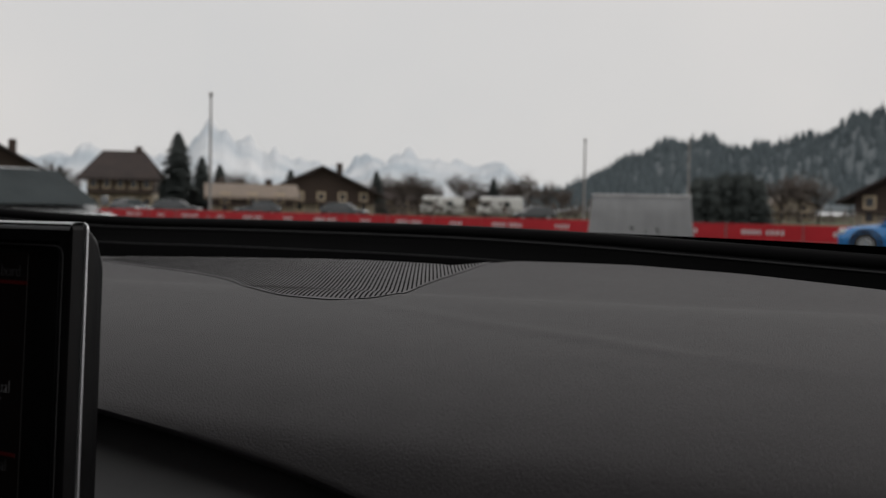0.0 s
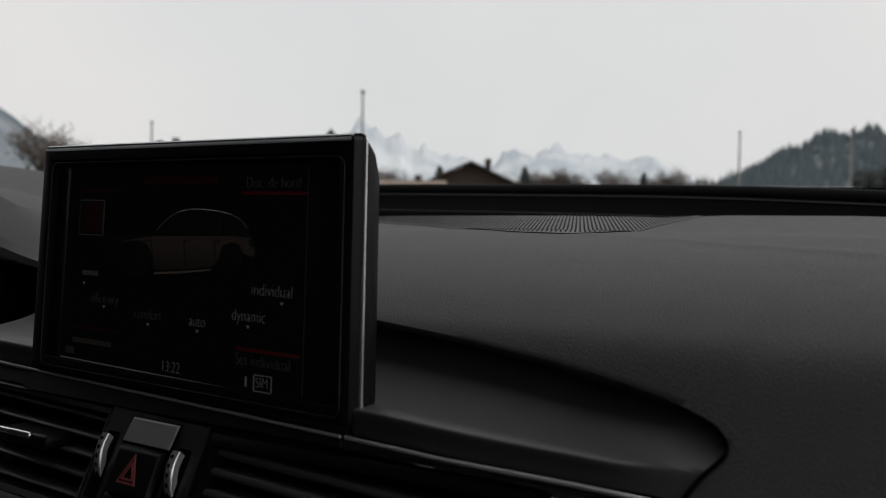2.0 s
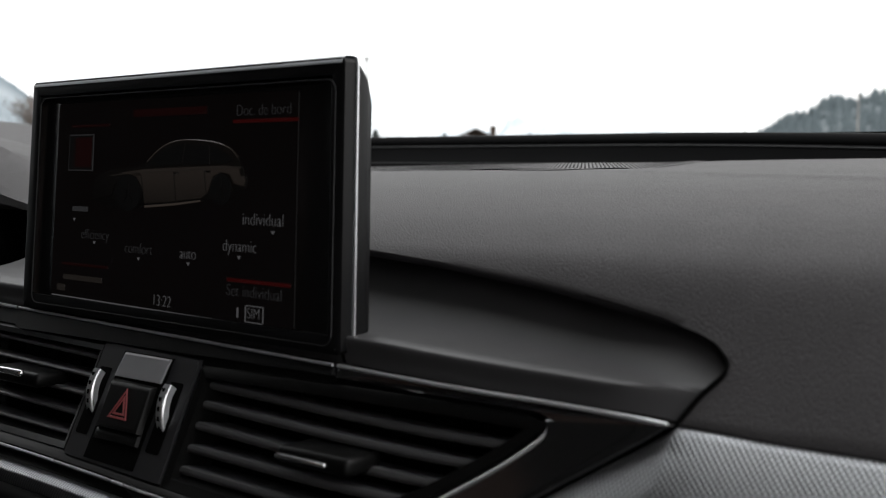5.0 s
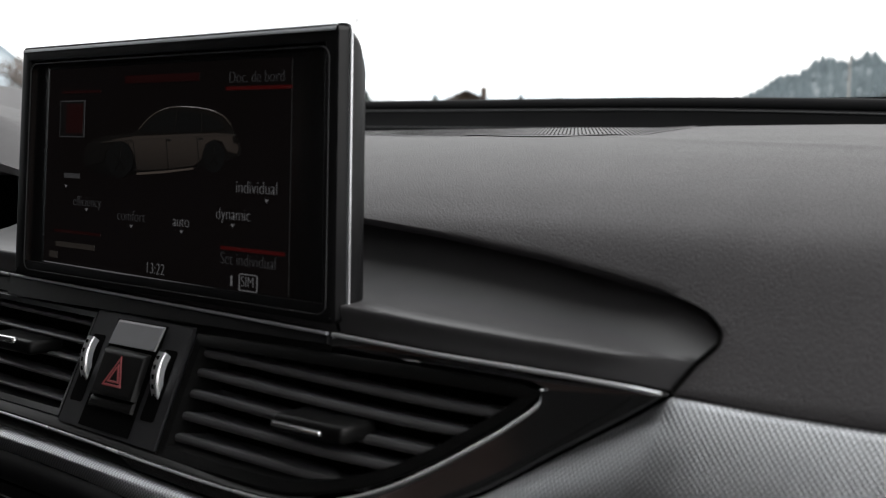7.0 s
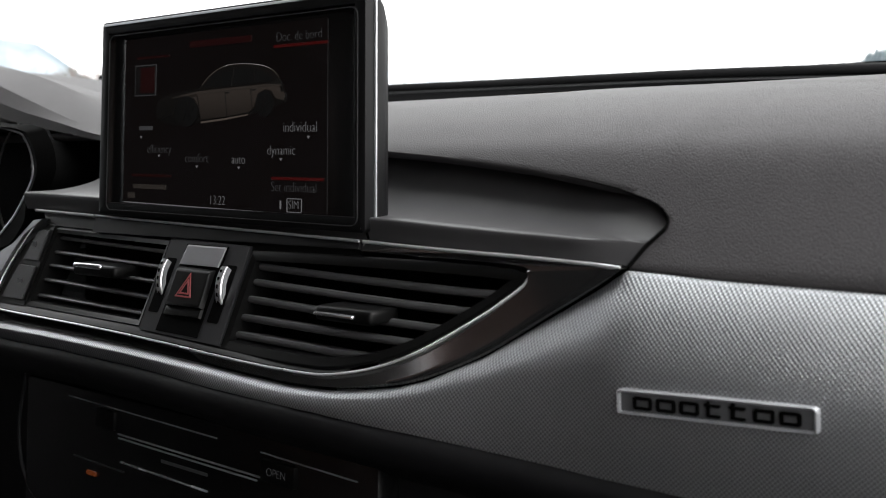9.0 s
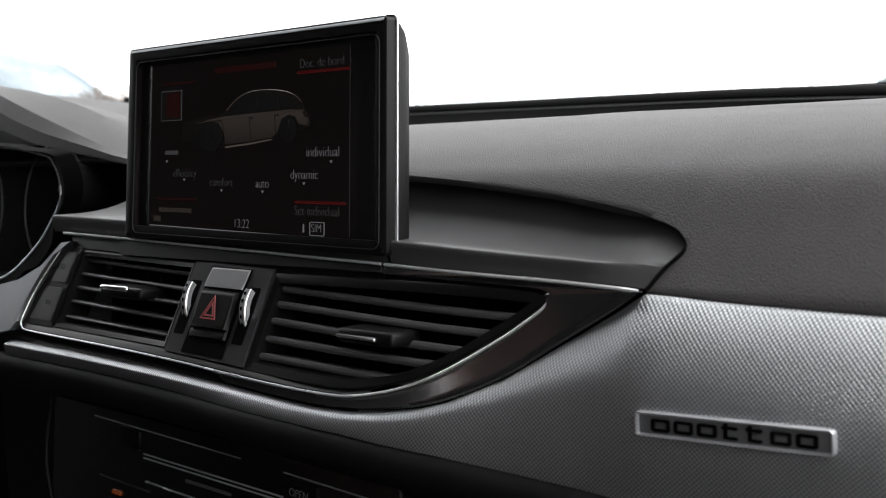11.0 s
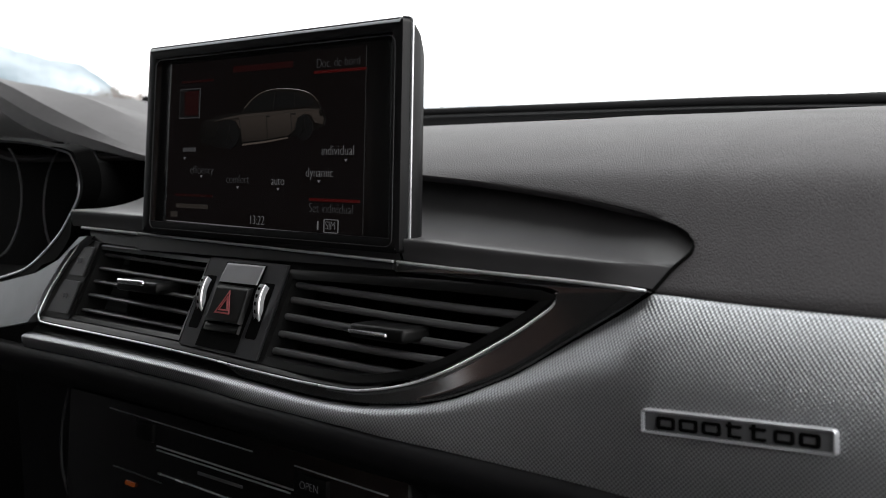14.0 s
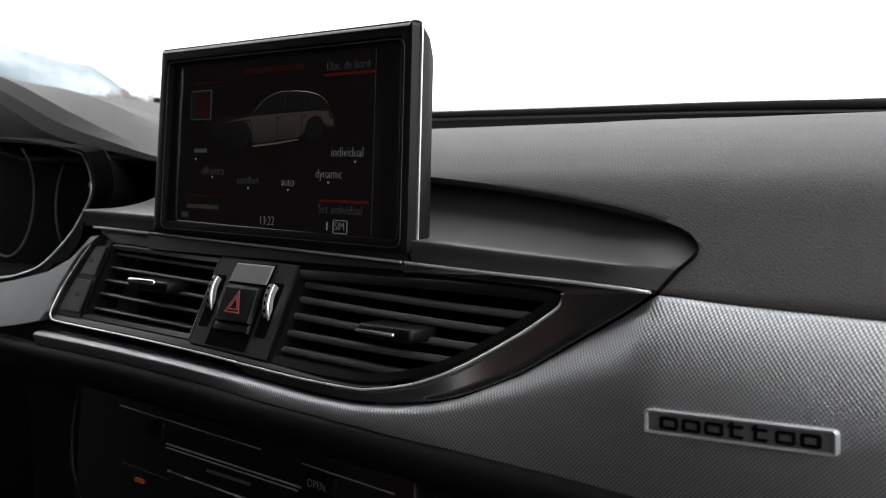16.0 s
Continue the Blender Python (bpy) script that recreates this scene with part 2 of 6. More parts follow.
M_WALLCREAM = material("cream_render", (0.38, 0.33, 0.26), 0.9, 0, (0.32, 0.28, 0.22), 0.7)
M_SHUTTER = material("pale_window_frame", (0.62, 0.50, 0.34), 0.8, 0, (0.52, 0.42, 0.29), 2.0)
M_PANE = material("house_window_glass", (0.05, 0.055, 0.06), 0.1, 0, None, 3)
M_CARSILVER = material("silver_car_paint", (0.33, 0.34, 0.345), 0.28, 0.6, (0.29, 0.30, 0.305), 3, coat=0.8)
M_CARBLUE = material("bright_blue_car_paint", (0.03, 0.22, 0.55), 0.25, 0.2, (0.025, 0.19, 0.48), 3, coat=0.8)
M_CARDARK = material("dark_grey_car_paint", (0.07, 0.075, 0.08), 0.25, 0.3, (0.05, 0.055, 0.06), 3, coat=0.8)
M_CARWHITE = material("white_vehicle_paint", (0.72, 0.72, 0.70), 0.35, 0, (0.62, 0.62, 0.60), 2)
M_CARGLASS = material("tinted_car_glass", (0.045, 0.055, 0.058), 0.15, 0, (0.028, 0.036, 0.038), 1.5, spec=0.06)
M_TYRE = material("tyre_rubber", (0.02, 0.02, 0.02), 0.8, 0, None, 20)
# rock is paled towards blue, so the range's haze sits in its colour
M_SNOW = material("snow_and_hazed_rock", (0.74, 0.755, 0.77), 0.9, 0, (0.47, 0.53, 0.58), 0.0040, 12)


# ---- modelling helpers ----
BASE = {}
# the cabin is drawn square on its own grid and then set into the car: it leans and turns a little against the road
CABIN = Matrix(((0.93983, 0.09703, -0.07112, 0.10156), (-0.01010, 0.91600, 0.10781, -0.13532), (0.01500, -0.00056, 0.95693, 0.04489), (0, 0, 0, 1)))
SETTING = CABIN


def thing(name, loc, label, category, group="", kind=""):
    ob = tagged(new(name), label, category, group, kind)
    loc = SETTING @ Vector(loc)
    ob.matrix_basis = Matrix.Translation(loc)
    ob.empty_display_size = 0.05
    BASE[ob.name] = Vector(loc)
    return ob


def solid(name, verts, faces, mat, smooth=True, sharp=35):
    me = bpy.data.meshes.new(name)
    me.from_pydata([tuple(SETTING @ Vector(v)) for v in verts], [], [tuple(f) for f in faces])
    bm = bmesh.new()
    bm.from_mesh(me)
    bmesh.ops.recalc_face_normals(bm, faces=bm.faces)
    lim = radians(sharp)
    for e in bm.edges:
        e.smooth = smooth and (len(e.link_faces) != 2 or e.calc_face_angle(0) < lim)
    for fc in bm.faces:
        fc.smooth = smooth
    bm.to_mesh(me)
    bm.free()
    me.materials.append(mat)
    return me


def part(name, geo, mat, parent, label="", smooth=True, sharp=35, kind=""):
    """One mesh under a thing or under a part; geo is (verts, faces) in world places."""
    ob = new(name, solid(name, geo[0], geo[1], mat, smooth, sharp))
    ob.parent = parent
    if parent.name in BASE:
        ob.matrix_parent_inverse = Matrix.Translation(-BASE[parent.name])
    return tagged(ob, label, kind=kind)


def single(name, geo, mat, label, category, kind="", group="", smooth=True, sharp=35):
    return tagged(new(name, solid(name, geo[0], geo[1], mat, smooth, sharp)), label, category, group, kind)


def join(*geos):
    vs, fs = [], []
    for v, f in geos:
        o = len(vs)
        vs += list(v)
        fs += [tuple(i + o for i in q) for q in f]
    return vs, fs


def moved(geo, m):
    return [m @ Vector(v) for v in geo[0]], geo[1]


def box(x0, x1, y0, y1, z0, z1):
    v = [(x, y, z) for x in (x0, x1) for y in (y0, y1) for z in (z0, z1)]
    return v, [(0, 1, 3, 2), (4, 6, 7, 5), (0, 4, 5, 1), (2, 3, 7, 6), (0, 2, 6, 4), (1, 5, 7, 3)]


def soft_box(x0, x1, y0, y1, z0, z1, r, seg=2):
    bm = bmesh.new()
    v, f = box(x0, x1, y0, y1, z0, z1)
    bv = [bm.verts.new(p) for p in v]
    for q in f:
        bm.faces.new([bv[i] for i in q])
    bmesh.ops.bevel(bm, geom=list(bm.edges), offset=r, segments=seg, profile=0.5, affect="EDGES")
    bm.verts.index_update()
    out = [v.co.copy() for v in bm.verts], [tuple(w.index for w in q.verts) for q in bm.faces]
    bm.free()
    return out


def grid(rows, closed=False):
    n, m = len(rows), len(rows[0])
    vs = [p for r in rows for p in r]
    fs = []
    for i in range(n - 1):
        for j in range(m if closed else m - 1):
            k = (j + 1) % m
            fs.append((i * m + j, i * m + k, (i + 1) * m + k, (i + 1) * m + j))
    return vs, fs


def tube(path, r, n=8, closed=False):
    path = [Vector(p) for p in path]
    rows, prev = [], Vector((0, 0, 1))
    cnt = len(path)
    for i, p in enumerate(path):
        a = path[(i - 1) % cnt] if closed or i > 0 else p
        b = path[(i + 1) % cnt] if closed or i < cnt - 1 else p
        d = (b - a).normalized()
        side = d.cross(prev)
        if side.length < 1e-4:
            side = d.cross(Vector((1, 0.3, 0)))
        side.normalize()
        up = side.cross(d).normalized()
        prev = up
        rad = r(i / max(1, cnt - 1)) if callable(r) else r
        rows.append([p + (side * math.cos(2 * math.pi * k / n) + up * math.sin(2 * math.pi * k / n)) * rad for k in range(n)])
    if closed:
        rows.append(rows[0])
        return grid(rows, True)
    vs, fs = grid(rows, True)
    fs += [tuple(range(n)), tuple(range((cnt - 1) * n, cnt * n))]
    return vs, fs


def spline(pts, step):
    """A smooth line through control points."""
    p = [Vector((*q, 0)[:3]) if len(q) == 2 else Vector(q) for q in pts]
    p = [2 * p[0] - p[1]] + p + [2 * p[-1] - p[-2]]
    out = []
    for i in range(1, len(p) - 2):
        for k in range(step):
            t = k / step
            out.append(0.5 * ((2 * p[i]) + (p[i + 1] - p[i - 1]) * t + (2 * p[i - 1] - 5 * p[i] + 4 * p[i + 1] - p[i + 2]) * t * t
                              + (3 * p[i] - p[i - 1] - 3 * p[i + 1] + p[i + 2]) * t ** 3))
    out.append(p[-2])
    return [tuple(q)[:len(pts[0])] for q in out]


def flat(outline, front, back):
    """A plate with a 2D outline (x, z) whose faces lie at y = front(x, z) and back(x, z)."""
    n = len(outline)
    tris = tessellate_polygon([[Vector((x, z, 0)) for x, z in outline]])
    vs = [(x, front(x, z), z) for x, z in outline] + [(x, back(x, z), z) for x, z in outline]
    fs = [tuple(t) for t in tris] + [tuple(i + n for i in t) for t in tris]
    fs += [(i, (i + 1) % n, (i + 1) % n + n, i + n) for i in range(n)]
    return vs, fs


def inset(outline, w):
    """The outline moved inwards by w."""
    n = len(outline)
    area = sum(outline[i][0] * outline[(i + 1) % n][1] - outline[(i + 1) % n][0] * outline[i][1] for i in range(n))
    s = 1 if area > 0 else -1
    out = []
    for i in range(n):
        a, b, c = outline[i - 1], outline[i], outline[(i + 1) % n]
        d1, d2 = Vector((b[0] - a[0], b[1] - a[1])).normalized(), Vector((c[0] - b[0], c[1] - b[1])).normalized()
        n1, n2 = Vector((-d1.y, d1.x)) * s, Vector((-d2.y, d2.x)) * s
        m = n1 + n2
        m = m / max(0.35, m.length_squared / 2) if m.length > 1e-5 else n1
        out.append((b[0] + m.x * w, b[1] + m.y * w))
    return out


def rim(outline, w, front, depth, lip=0.0008):
    """A raised frame that runs round an outline."""
    o2, o3 = inset(outline, w * 0.25), inset(outline, w)
    rows = []
    for k in range(len(outline)):
        (x0, z0), (x1, z1), (x2, z2) = outline[k], o2[k], o3[k]
        rows.append([(x0, front(x0, z0) + depth, z0), (x0, front(x0, z0) + lip, z0), (x1, front(x1, z1), z1),
                     (x2, front(x2, z2) + lip, z2), (x2, front(x2, z2) + depth, z2)])
    rows.append(rows[0])
    return grid(rows)


def rounded(x0, x1, z0, z1, r, n=5):
    out = []
    for cx, cz, a in ((x1 - r, z1 - r, 0), (x0 + r, z1 - r, 90), (x0 + r, z0 + r, 180), (x1 - r, z0 + r, 270)):
        out += [(cx + r * math.cos(radians(a + 90 * k / n)), cz + r * math.sin(radians(a + 90 * k / n))) for k in range(n + 1)]
    return out


def lerp_table(table, x):
    if x <= table[0][0]:
        return table[0][1]
    for (a, va), (b, vb) in zip(table, table[1:]):
        if x <= b:
            return va + (vb - va) * (x - a) / (b - a)
    return table[-1][1]


def smooth_step(a, b, x):
    t = min(1, max(0, (x - a) / (b - a)))
    return t * t * (3 - 2 * t)


def frange(a, b, n):
    return [a + (b - a) * i / (n - 1) for i in range(n)]


def lettering(name, text, size, m, mat, parent, squeeze=1.0):
    cu = bpy.data.curves.new(name, "FONT")
    cu.body, cu.size, cu.align_x, cu.align_y, cu.extrude = text, size, "CENTER", "CENTER", 0.00006
    cu.offset = -size * 0.028
    tmp = new(name + "_curve", cu)
    me = bpy.data.meshes.new_from_object(tmp.evaluated_get(bpy.context.evaluated_depsgraph_get()))
    bpy.data.objects.remove(tmp)
    bpy.data.curves.remove(cu)
    me.name = name
    me.transform(SETTING @ m @ Matrix.Diagonal((squeeze, 1, 1, 1)))
    me.materials.clear()
    me.materials.append(mat)
    ob = new(name, me)
    ob.parent = parent
    if parent.name in BASE:
        ob.matrix_parent_inverse = Matrix.Translation(-BASE[parent.name])
    return ob


# ---- the dashboard's main surfaces ----
def fascia(x, z):
    """The front face of the dashboard: y at (x, z)."""
    k = 0.42 * (1 - smooth_step(0.10, 0.26, x))
    return -0.003 - k * (0.976 - z) + 0.010 * smooth_step(0.15, 0.27, x) + 0.13 * max(0, x - 0.25)


def off(d):
    """The face moved by d towards the rear (negative: towards the front seats)."""
    return lambda x, z: fascia(x, z) + d


STRIP = [(-0.1955, 0.9873), (-0.1224, 0.9858), (0.0, 0.9832), (0.1134, 0.9808), (0.1822, 0.9790), (0.2108, 0.9781), (0.2373, 0.9768), (0.2483, 0.9760), (0.2604, 0.9751)]
ARC = spline([(-0.1862, 0.9808), (-0.1959, 0.9628), (-0.2012, 0.9491), (-0.2030, 0.9383), (-0.2030, 0.9322), (-0.1990, 0.9288), (-0.1895, 0.9275), (-0.1408, 0.9271),
              (-0.0741, 0.9267), (-0.0154, 0.9257), (0.0319, 0.9243), (0.0715, 0.9235), (0.1032, 0.9237), (0.1194, 0.9248), (0.1422, 0.9297), (0.1635, 0.9384),
              (0.1880, 0.9532), (0.2001, 0.9617), (0.2072, 0.9674), (0.2091, 0.9708), (0.2084, 0.9730)], 5)
WING = [(-0.2125, 0.9206), (-0.1353, 0.9210), (-0.0393, 0.9205), (0.0256, 0.9191), (0.0641, 0.9179), (0.0903, 0.9175), (0.1137, 0.9182), (0.1333, 0.9199),
        (0.1507, 0.9227), (0.1664, 0.9272), (0.1904, 0.9384), (0.2140, 0.9535), (0.2384, 0.9684), (0.2502, 0.9762), (0.2848, 0.9742), (0.3390, 0.9727), (0.45, 0.969), (0.72, 0.956)]
TRIM_LOW = [(-0.2125, 0.9102), (-0.1188, 0.9112), (-0.0251, 0.9104), (0.0523, 0.9092), (0.1156, 0.9085), (0.1643, 0.9056), (0.1983, 0.9024), (0.2438, 0.8985), (0.35, 0.892), (0.72, 0.878)]
LIP = [(-0.20, 1.036), (0.0, 1.0275), (0.0996, 1.0209), (0.1298, 1.0187), (0.1681, 1.0149), (0.1856, 1.0131), (0.2027, 1.0106), (0.2189, 1.0081), (0.2346, 1.0052), (0.2501, 1.0012),
       (0.2561, 0.9983), (0.2596, 0.9950), (0.2604, 0.9932)]
TOP = [(0.008, 0.975), (0.020, 0.996), (0.033, 1.018), (0.045, 1.027), (0.07, 1.037), (0.11, 1.046), (0.16, 1.052), (0.22, 1.056), (0.262, 1.0565),
       (0.30, 1.0555), (0.40, 1.060), (0.535, 1.066)]
SEAL_Y = [(-0.95, 0.42), (-0.8, 0.55), (-0.7, 0.60), (-0.6, 0.635), (-0.48, 0.650), (-0.36, 0.652), (-0.24, 0.6455), (-0.12, 0.6311), (0.0, 0.6086), (0.12, 0.5763), (0.24, 0.5352), (0.36, 0.4912),
          (0.5, 0.42), (0.62, 0.33)]
SEAL_Z = [(-0.95, 1.121), (-0.8, 1.108), (-0.72, 1.101), (-0.64, 1.0965), (-0.56, 1.0947), (-0.48, 1.0949), (-0.36, 1.0946), (-0.24, 1.0941), (-0.12, 1.0930), (0.0, 1.0902), (0.12, 1.0862), (0.24, 1.0820), (0.36, 1.0778), (0.62, 1.069)]
BACK = [(-0.96, 0.34), (-0.82, 0.40), (-0.62, 0.448), (-0.41, 0.469), (-0.28, 0.494), (-0.19, 0.505), (-0.129, 0.503), (-0.06, 0.489), (-0.040, 0.484), (-0.029, 0.544), (-0.02, 0.551), (0.03, 0.548), (0.086, 0.535), (0.141, 0.511), (0.191, 0.488), (0.241, 0.456), (0.32, 0.40), (0.42, 0.31), (0.56, 0.17)]
TOP_LINE = spline(TOP, 8)
TOP_BACK = [(b, a) for a, b in spline(TOP[:9], 8)]
SEAL_YS, SEAL_ZS, BACK_LINE = spline(SEAL_Y, 6), spline(SEAL_Z, 6), spline(BACK, 6)
FOLD = [(0.0, 0.245), (0.03, 0.238), (0.1, 0.203), (0.19, 0.166), (0.29, 0.137), (0.38, 0.113), (0.56, 0.09)]


def top_z(y):
    return lerp_table(TOP_LINE, y)


def top_y(z):
    return lerp_table(TOP_BACK, z)


def seal_y(x):
    return lerp_table(SEAL_YS, x) + 0.0155 + 0.0201 * x


def seal_z(x):
    return lerp_table(SEAL_ZS, x) - 0.0114 * x


dash = thing("dashboard", (0.0, 0.1, 0.55), "charcoal leather dashboard with aluminium trim under the windscreen", "dashboard")


# leather top, from the lip over the crown to the windscreen, swept down round the end of the shelf
left_edge = spline([(0.2604, 0.9932), (0.2600, 0.9908), (0.2577, 0.9879), (0.2544, 0.9839), (0.2500, 0.9763)], 5)
CROWN = 1.046
LIP_ROLL = [(0.012, 0.0036), (0.0060, 0.0036), (0.0028, 0.0031), (0.0010, 0.0020), (0.0002, 0.0008)]
FOOT_ROLL = [(0.012, 0.0030), (0.006, 0.0030), (0.003, 0.0026), (0.0012, 0.0018), (0.0002, 0.0008)]


def front_y(x, z):
    return top_y(z) + max(0, x - 0.25) * 0.13


def weld(*geos):
    """Join meshes and make one vertex of those that share a place."""
    vs, fs = join(*geos)
    seen, idx, out = {}, [], []
    for v in vs:
        key = tuple(round(c, 6) for c in v)
        if key not in seen:
            seen[key] = len(out)
            out.append(v)
        idx.append(seen[key])
    faces = []
    for f in fs:
        g = []
        for i in f:
            if idx[i] not in g:
                g.append(idx[i])
        if len(g) > 2:
            faces.append(tuple(g))
    return out, faces


def leather():
    k_n = 13
    steps = [(k / (k_n - 1)) ** 1.2 for k in range(k_n)]
    xs_a = frange(-0.94, 0.098, 80) + frange(0.1, 0.2, 16)[1:]
    xs_b, xs_d = frange(0.2, 0.30, 22), frange(0.30, 0.56, 12)

    def lift(x):
        return max(0, -0.45 - x) * 0.15

    def column(x):
        z0 = lerp_table(LIP, x)
        return [(x, z0 + (CROWN - z0) * t) for t in steps]
    geos = []
    rows = []
    for x in xs_a:
        z0 = lerp_table(LIP, x)
        y0 = top_y(z0)
        rows.append([(x, y0 + dy, z0 - dz + lift(x)) for dy, dz in LIP_ROLL] + [(x, front_y(x, z), z + lift(x)) for x, z in column(x)])
    geos.append(grid(rows))
    # right of the shelf
    foot = lerp_table(WING, 0.30) + 0.0002
    side = [CROWN + (foot - CROWN) * k / 17 for k in range(18)]
    rows = []
    for x in xs_d:
        zf = lerp_table(WING, x) + 0.0002
        zs = [CROWN + (zf - CROWN) * k / 17 for k in range(18)]
        rows.append([(x, front_y(x, z), z) for z in zs] + [(x, front_y(x, zf) + dy, zf - dz) for dy, dz in reversed(FOOT_ROLL)])
    geos.append(grid(rows))
    # the patch that turns the corner
    outer = [(x, CROWN) for x in xs_b] + [(0.30, z) for z in side[1:]]
    m = len(outer)
    edge = spline([(0.2, lerp_table(LIP, 0.2)), (0.2189, 1.0081), (0.2346, 1.0052), (0.2501, 1.0012), (0.2561, 0.9983), (0.2590, 0.9957)], 8) + left_edge
    run = [0.0]
    for p, q in zip(edge, edge[1:]):
        run.append(run[-1] + math.hypot(q[0] - p[0], q[1] - p[1]))
    pick = frange(0, run[-1], m)
    inner = [(lerp_table(list(zip(run, [e[0] for e in edge])), r), lerp_table(list(zip(run, [e[1] for e in edge])), r)) for r in pick]
    left = column(0.2)
    inner[0] = left[0]
    tip = inner[-1]
    low = [(tip[0] + (0.30 - tip[0]) * t, lerp_table(WING, tip[0] + (0.30 - tip[0]) * t) + 0.0002) for t in steps]
    low[0] = tip
    low[-1] = (0.30, foot)
    rows = []
    for i in range(m):
        u = i / (m - 1)
        row = []
        for k, t in enumerate(steps):
            q = [(1 - t) * inner[i][c] + t * outer[i][c] + (1 - u) * left[k][c] + u * low[k][c]
                 - ((1 - u) * (1 - t) * left[0][c] + (1 - u) * t * left[-1][c] + u * (1 - t) * tip[c] + u * t * low[-1][c]) for c in (0, 1)]
            row.append((q[0], front_y(q[0], q[1]), q[1]))
        a, b = inner[max(0, i - 1)], inner[min(m - 1, i + 1)]
        d = Vector((b[1] - a[1], a[0] - b[0])).normalized() if i else Vector((0, -1))
        amount = 1 - 0.6 * smooth_step(0.25, 0.6, u)
        x, z = inner[i]
        rows.append([(x + d.x * dn * amount, front_y(x, z) + dy, z + d.y * dn * amount) for dy, dn in LIP_ROLL] + row)
    geos.append(grid(rows))
    geos.append(grid([[(x, front_y(x, z) + dy, z - dz) for dy, dz in FOOT_ROLL] + [(x, front_y(x, z), z)] for x, z in low]))
    # from the crown back to the windscreen
    rows = []
    for x in xs_a + xs_b[1:] + xs_d[1:]:
        y0 = front_y(x, CROWN)
        y1 = max(lerp_table(BACK_LINE, x), y0 + 0.02)
        fold = lerp_table(FOLD, x)
        row = []
        for k in range(56):
            t = (k / 55) ** 1.25
            y = y0 + (y1 - y0) * t
            z = (CROWN if k == 0 else top_z(y - max(0, x - 0.25) * 0.13 * (1 - t))) + lift(x)
            row.append((x, y, z + 0.0006 * math.exp(-((y - fold) / 0.006) ** 2) * smooth_step(0.05, 0.09, x) * min(1, k / 4)))
        rows.append(row)
    geos.append(grid(rows))
    return weld(*geos)


part("leather_top", leather(), M_LEATHER, dash, "grained charcoal leather cover", sharp=50)

# the shelf insert: an upright face, a crease, and a cove that rises behind the lip
END_LOW = [(x, z) for x, z in reversed(left_edge)]
END_X = [(z, x) for x, z in reversed(left_edge)] + [(z, x) for x, z in reversed(LIP[:-1])]
CREASE = [(-0.2, 0.0114), (0.136, 0.0110), (0.20, 0.0097), (0.26, 0.0093)]


def shelf_column(x):
    """The section of the shelf at x, from the strip up to the lip, as (z, y)."""
    zb, zl = lerp_table(STRIP, x) + 0.0005, lerp_table(LIP, x) + 0.0006 + 0.004 * (1 - smooth_step(0.19, 0.255, x))
    zc, y0 = lerp_table(STRIP, x) + lerp_table(CREASE, x), fascia(x, lerp_table(STRIP, x))
    run = max(0.005, front_y(x, zl) + 0.0045 + 0.013 * (1 - smooth_step(0.19, 0.262, x)) - y0 - 0.0012)
    col = [(zb, y0 + 0.0026), (zb + (zc - zb) * 0.35, y0 + 0.0013), (zb + (zc - zb) * 0.7, y0 + 0.0004), (zc - 0.0012, y0 + 0.0002), (zc - 0.0004, y0 + 0.0005), (zc, y0 + 0.0012)]
    for q in (0.008, 0.02, 0.04, 0.07, 0.11, 0.16, 0.23, 0.32, 0.43, 0.56, 0.70, 0.85, 1.0):
        col.append((zc + (zl - zc) * q, y0 + 0.0012 + run * q ** 0.34))
    return col


def shelf_rows(xs, lift=0.0):
    rows = []
    for x in xs:
        col, low, row = shelf_column(x), lerp_table(END_LOW, x) if x > 0.25 else 0.0, []
        for z, y in col:
            if z < low:
                z, y = low, lerp_table(col, low)
            w = 1 - smooth_step(0.0, 0.03, lerp_table(END_X, z) - x)
            row.append((x, y + (max(y, front_y(x, z) + 0.0014) - y) * w - lift, z + lift * 0.6))
        rows.append(row)
    return rows


part("shelf", weld(grid(shelf_rows(frange(-0.215, 0.20, 30) + frange(0.20, 0.25, 14)[1:] + frange(0.25, 0.2603, 14)[1:]))), M_SHELF, dash, "satin charcoal shelf insert under the leather lip", sharp=38)
part("display_gap", grid([r[:6] for r in shelf_rows(frange(0.1128, 0.1146, 4), 0.0005)]), M_VOID, dash, "black gap beside the display")
seam = [(x, z) for x, z in LIP if 0.19 < x < 0.2603] + left_edge
part("shelf_seam", tube([(x, front_y(x, z) - 0.0004, z) for x, z in seam], lambda t: 0.0002 + 0.0007 * smooth_step(0.0, 0.5, t), 8), M_VOID, dash, "black seam between the shelf and the leather")

# chrome strip along the top of the vents
strip_path = [(x, fascia(x, z) - 0.001, z) for x, z in spline(STRIP[3:8], 6)]
part("chrome_strip", tube(strip_path, 0.0008, 8), M_LINE, dash, "thin chrome strip")
strip_path = [(x, fascia(x, z) - 0.0012, z) for x, z in spline([STRIP[0], (-0.16, 0.9866), (-0.1241, 0.9858)], 4)]
part("chrome_strip", tube(strip_path, 0.0009, 8), M_SIDE, dash)

# dark field round the vents
field = [(x, z - 0.0008) for x, z in STRIP[:8]] + [(0.2475, 0.9730), (0.2131, 0.9505), (0.1882, 0.9353), (0.1437, 0.9169), (0.1, 0.9121), (0.0, 0.9122),
                                         (-0.1, 0.9148), (-0.2134, 0.918), (-0.225, 0.935), (-0.215, 0.96)]
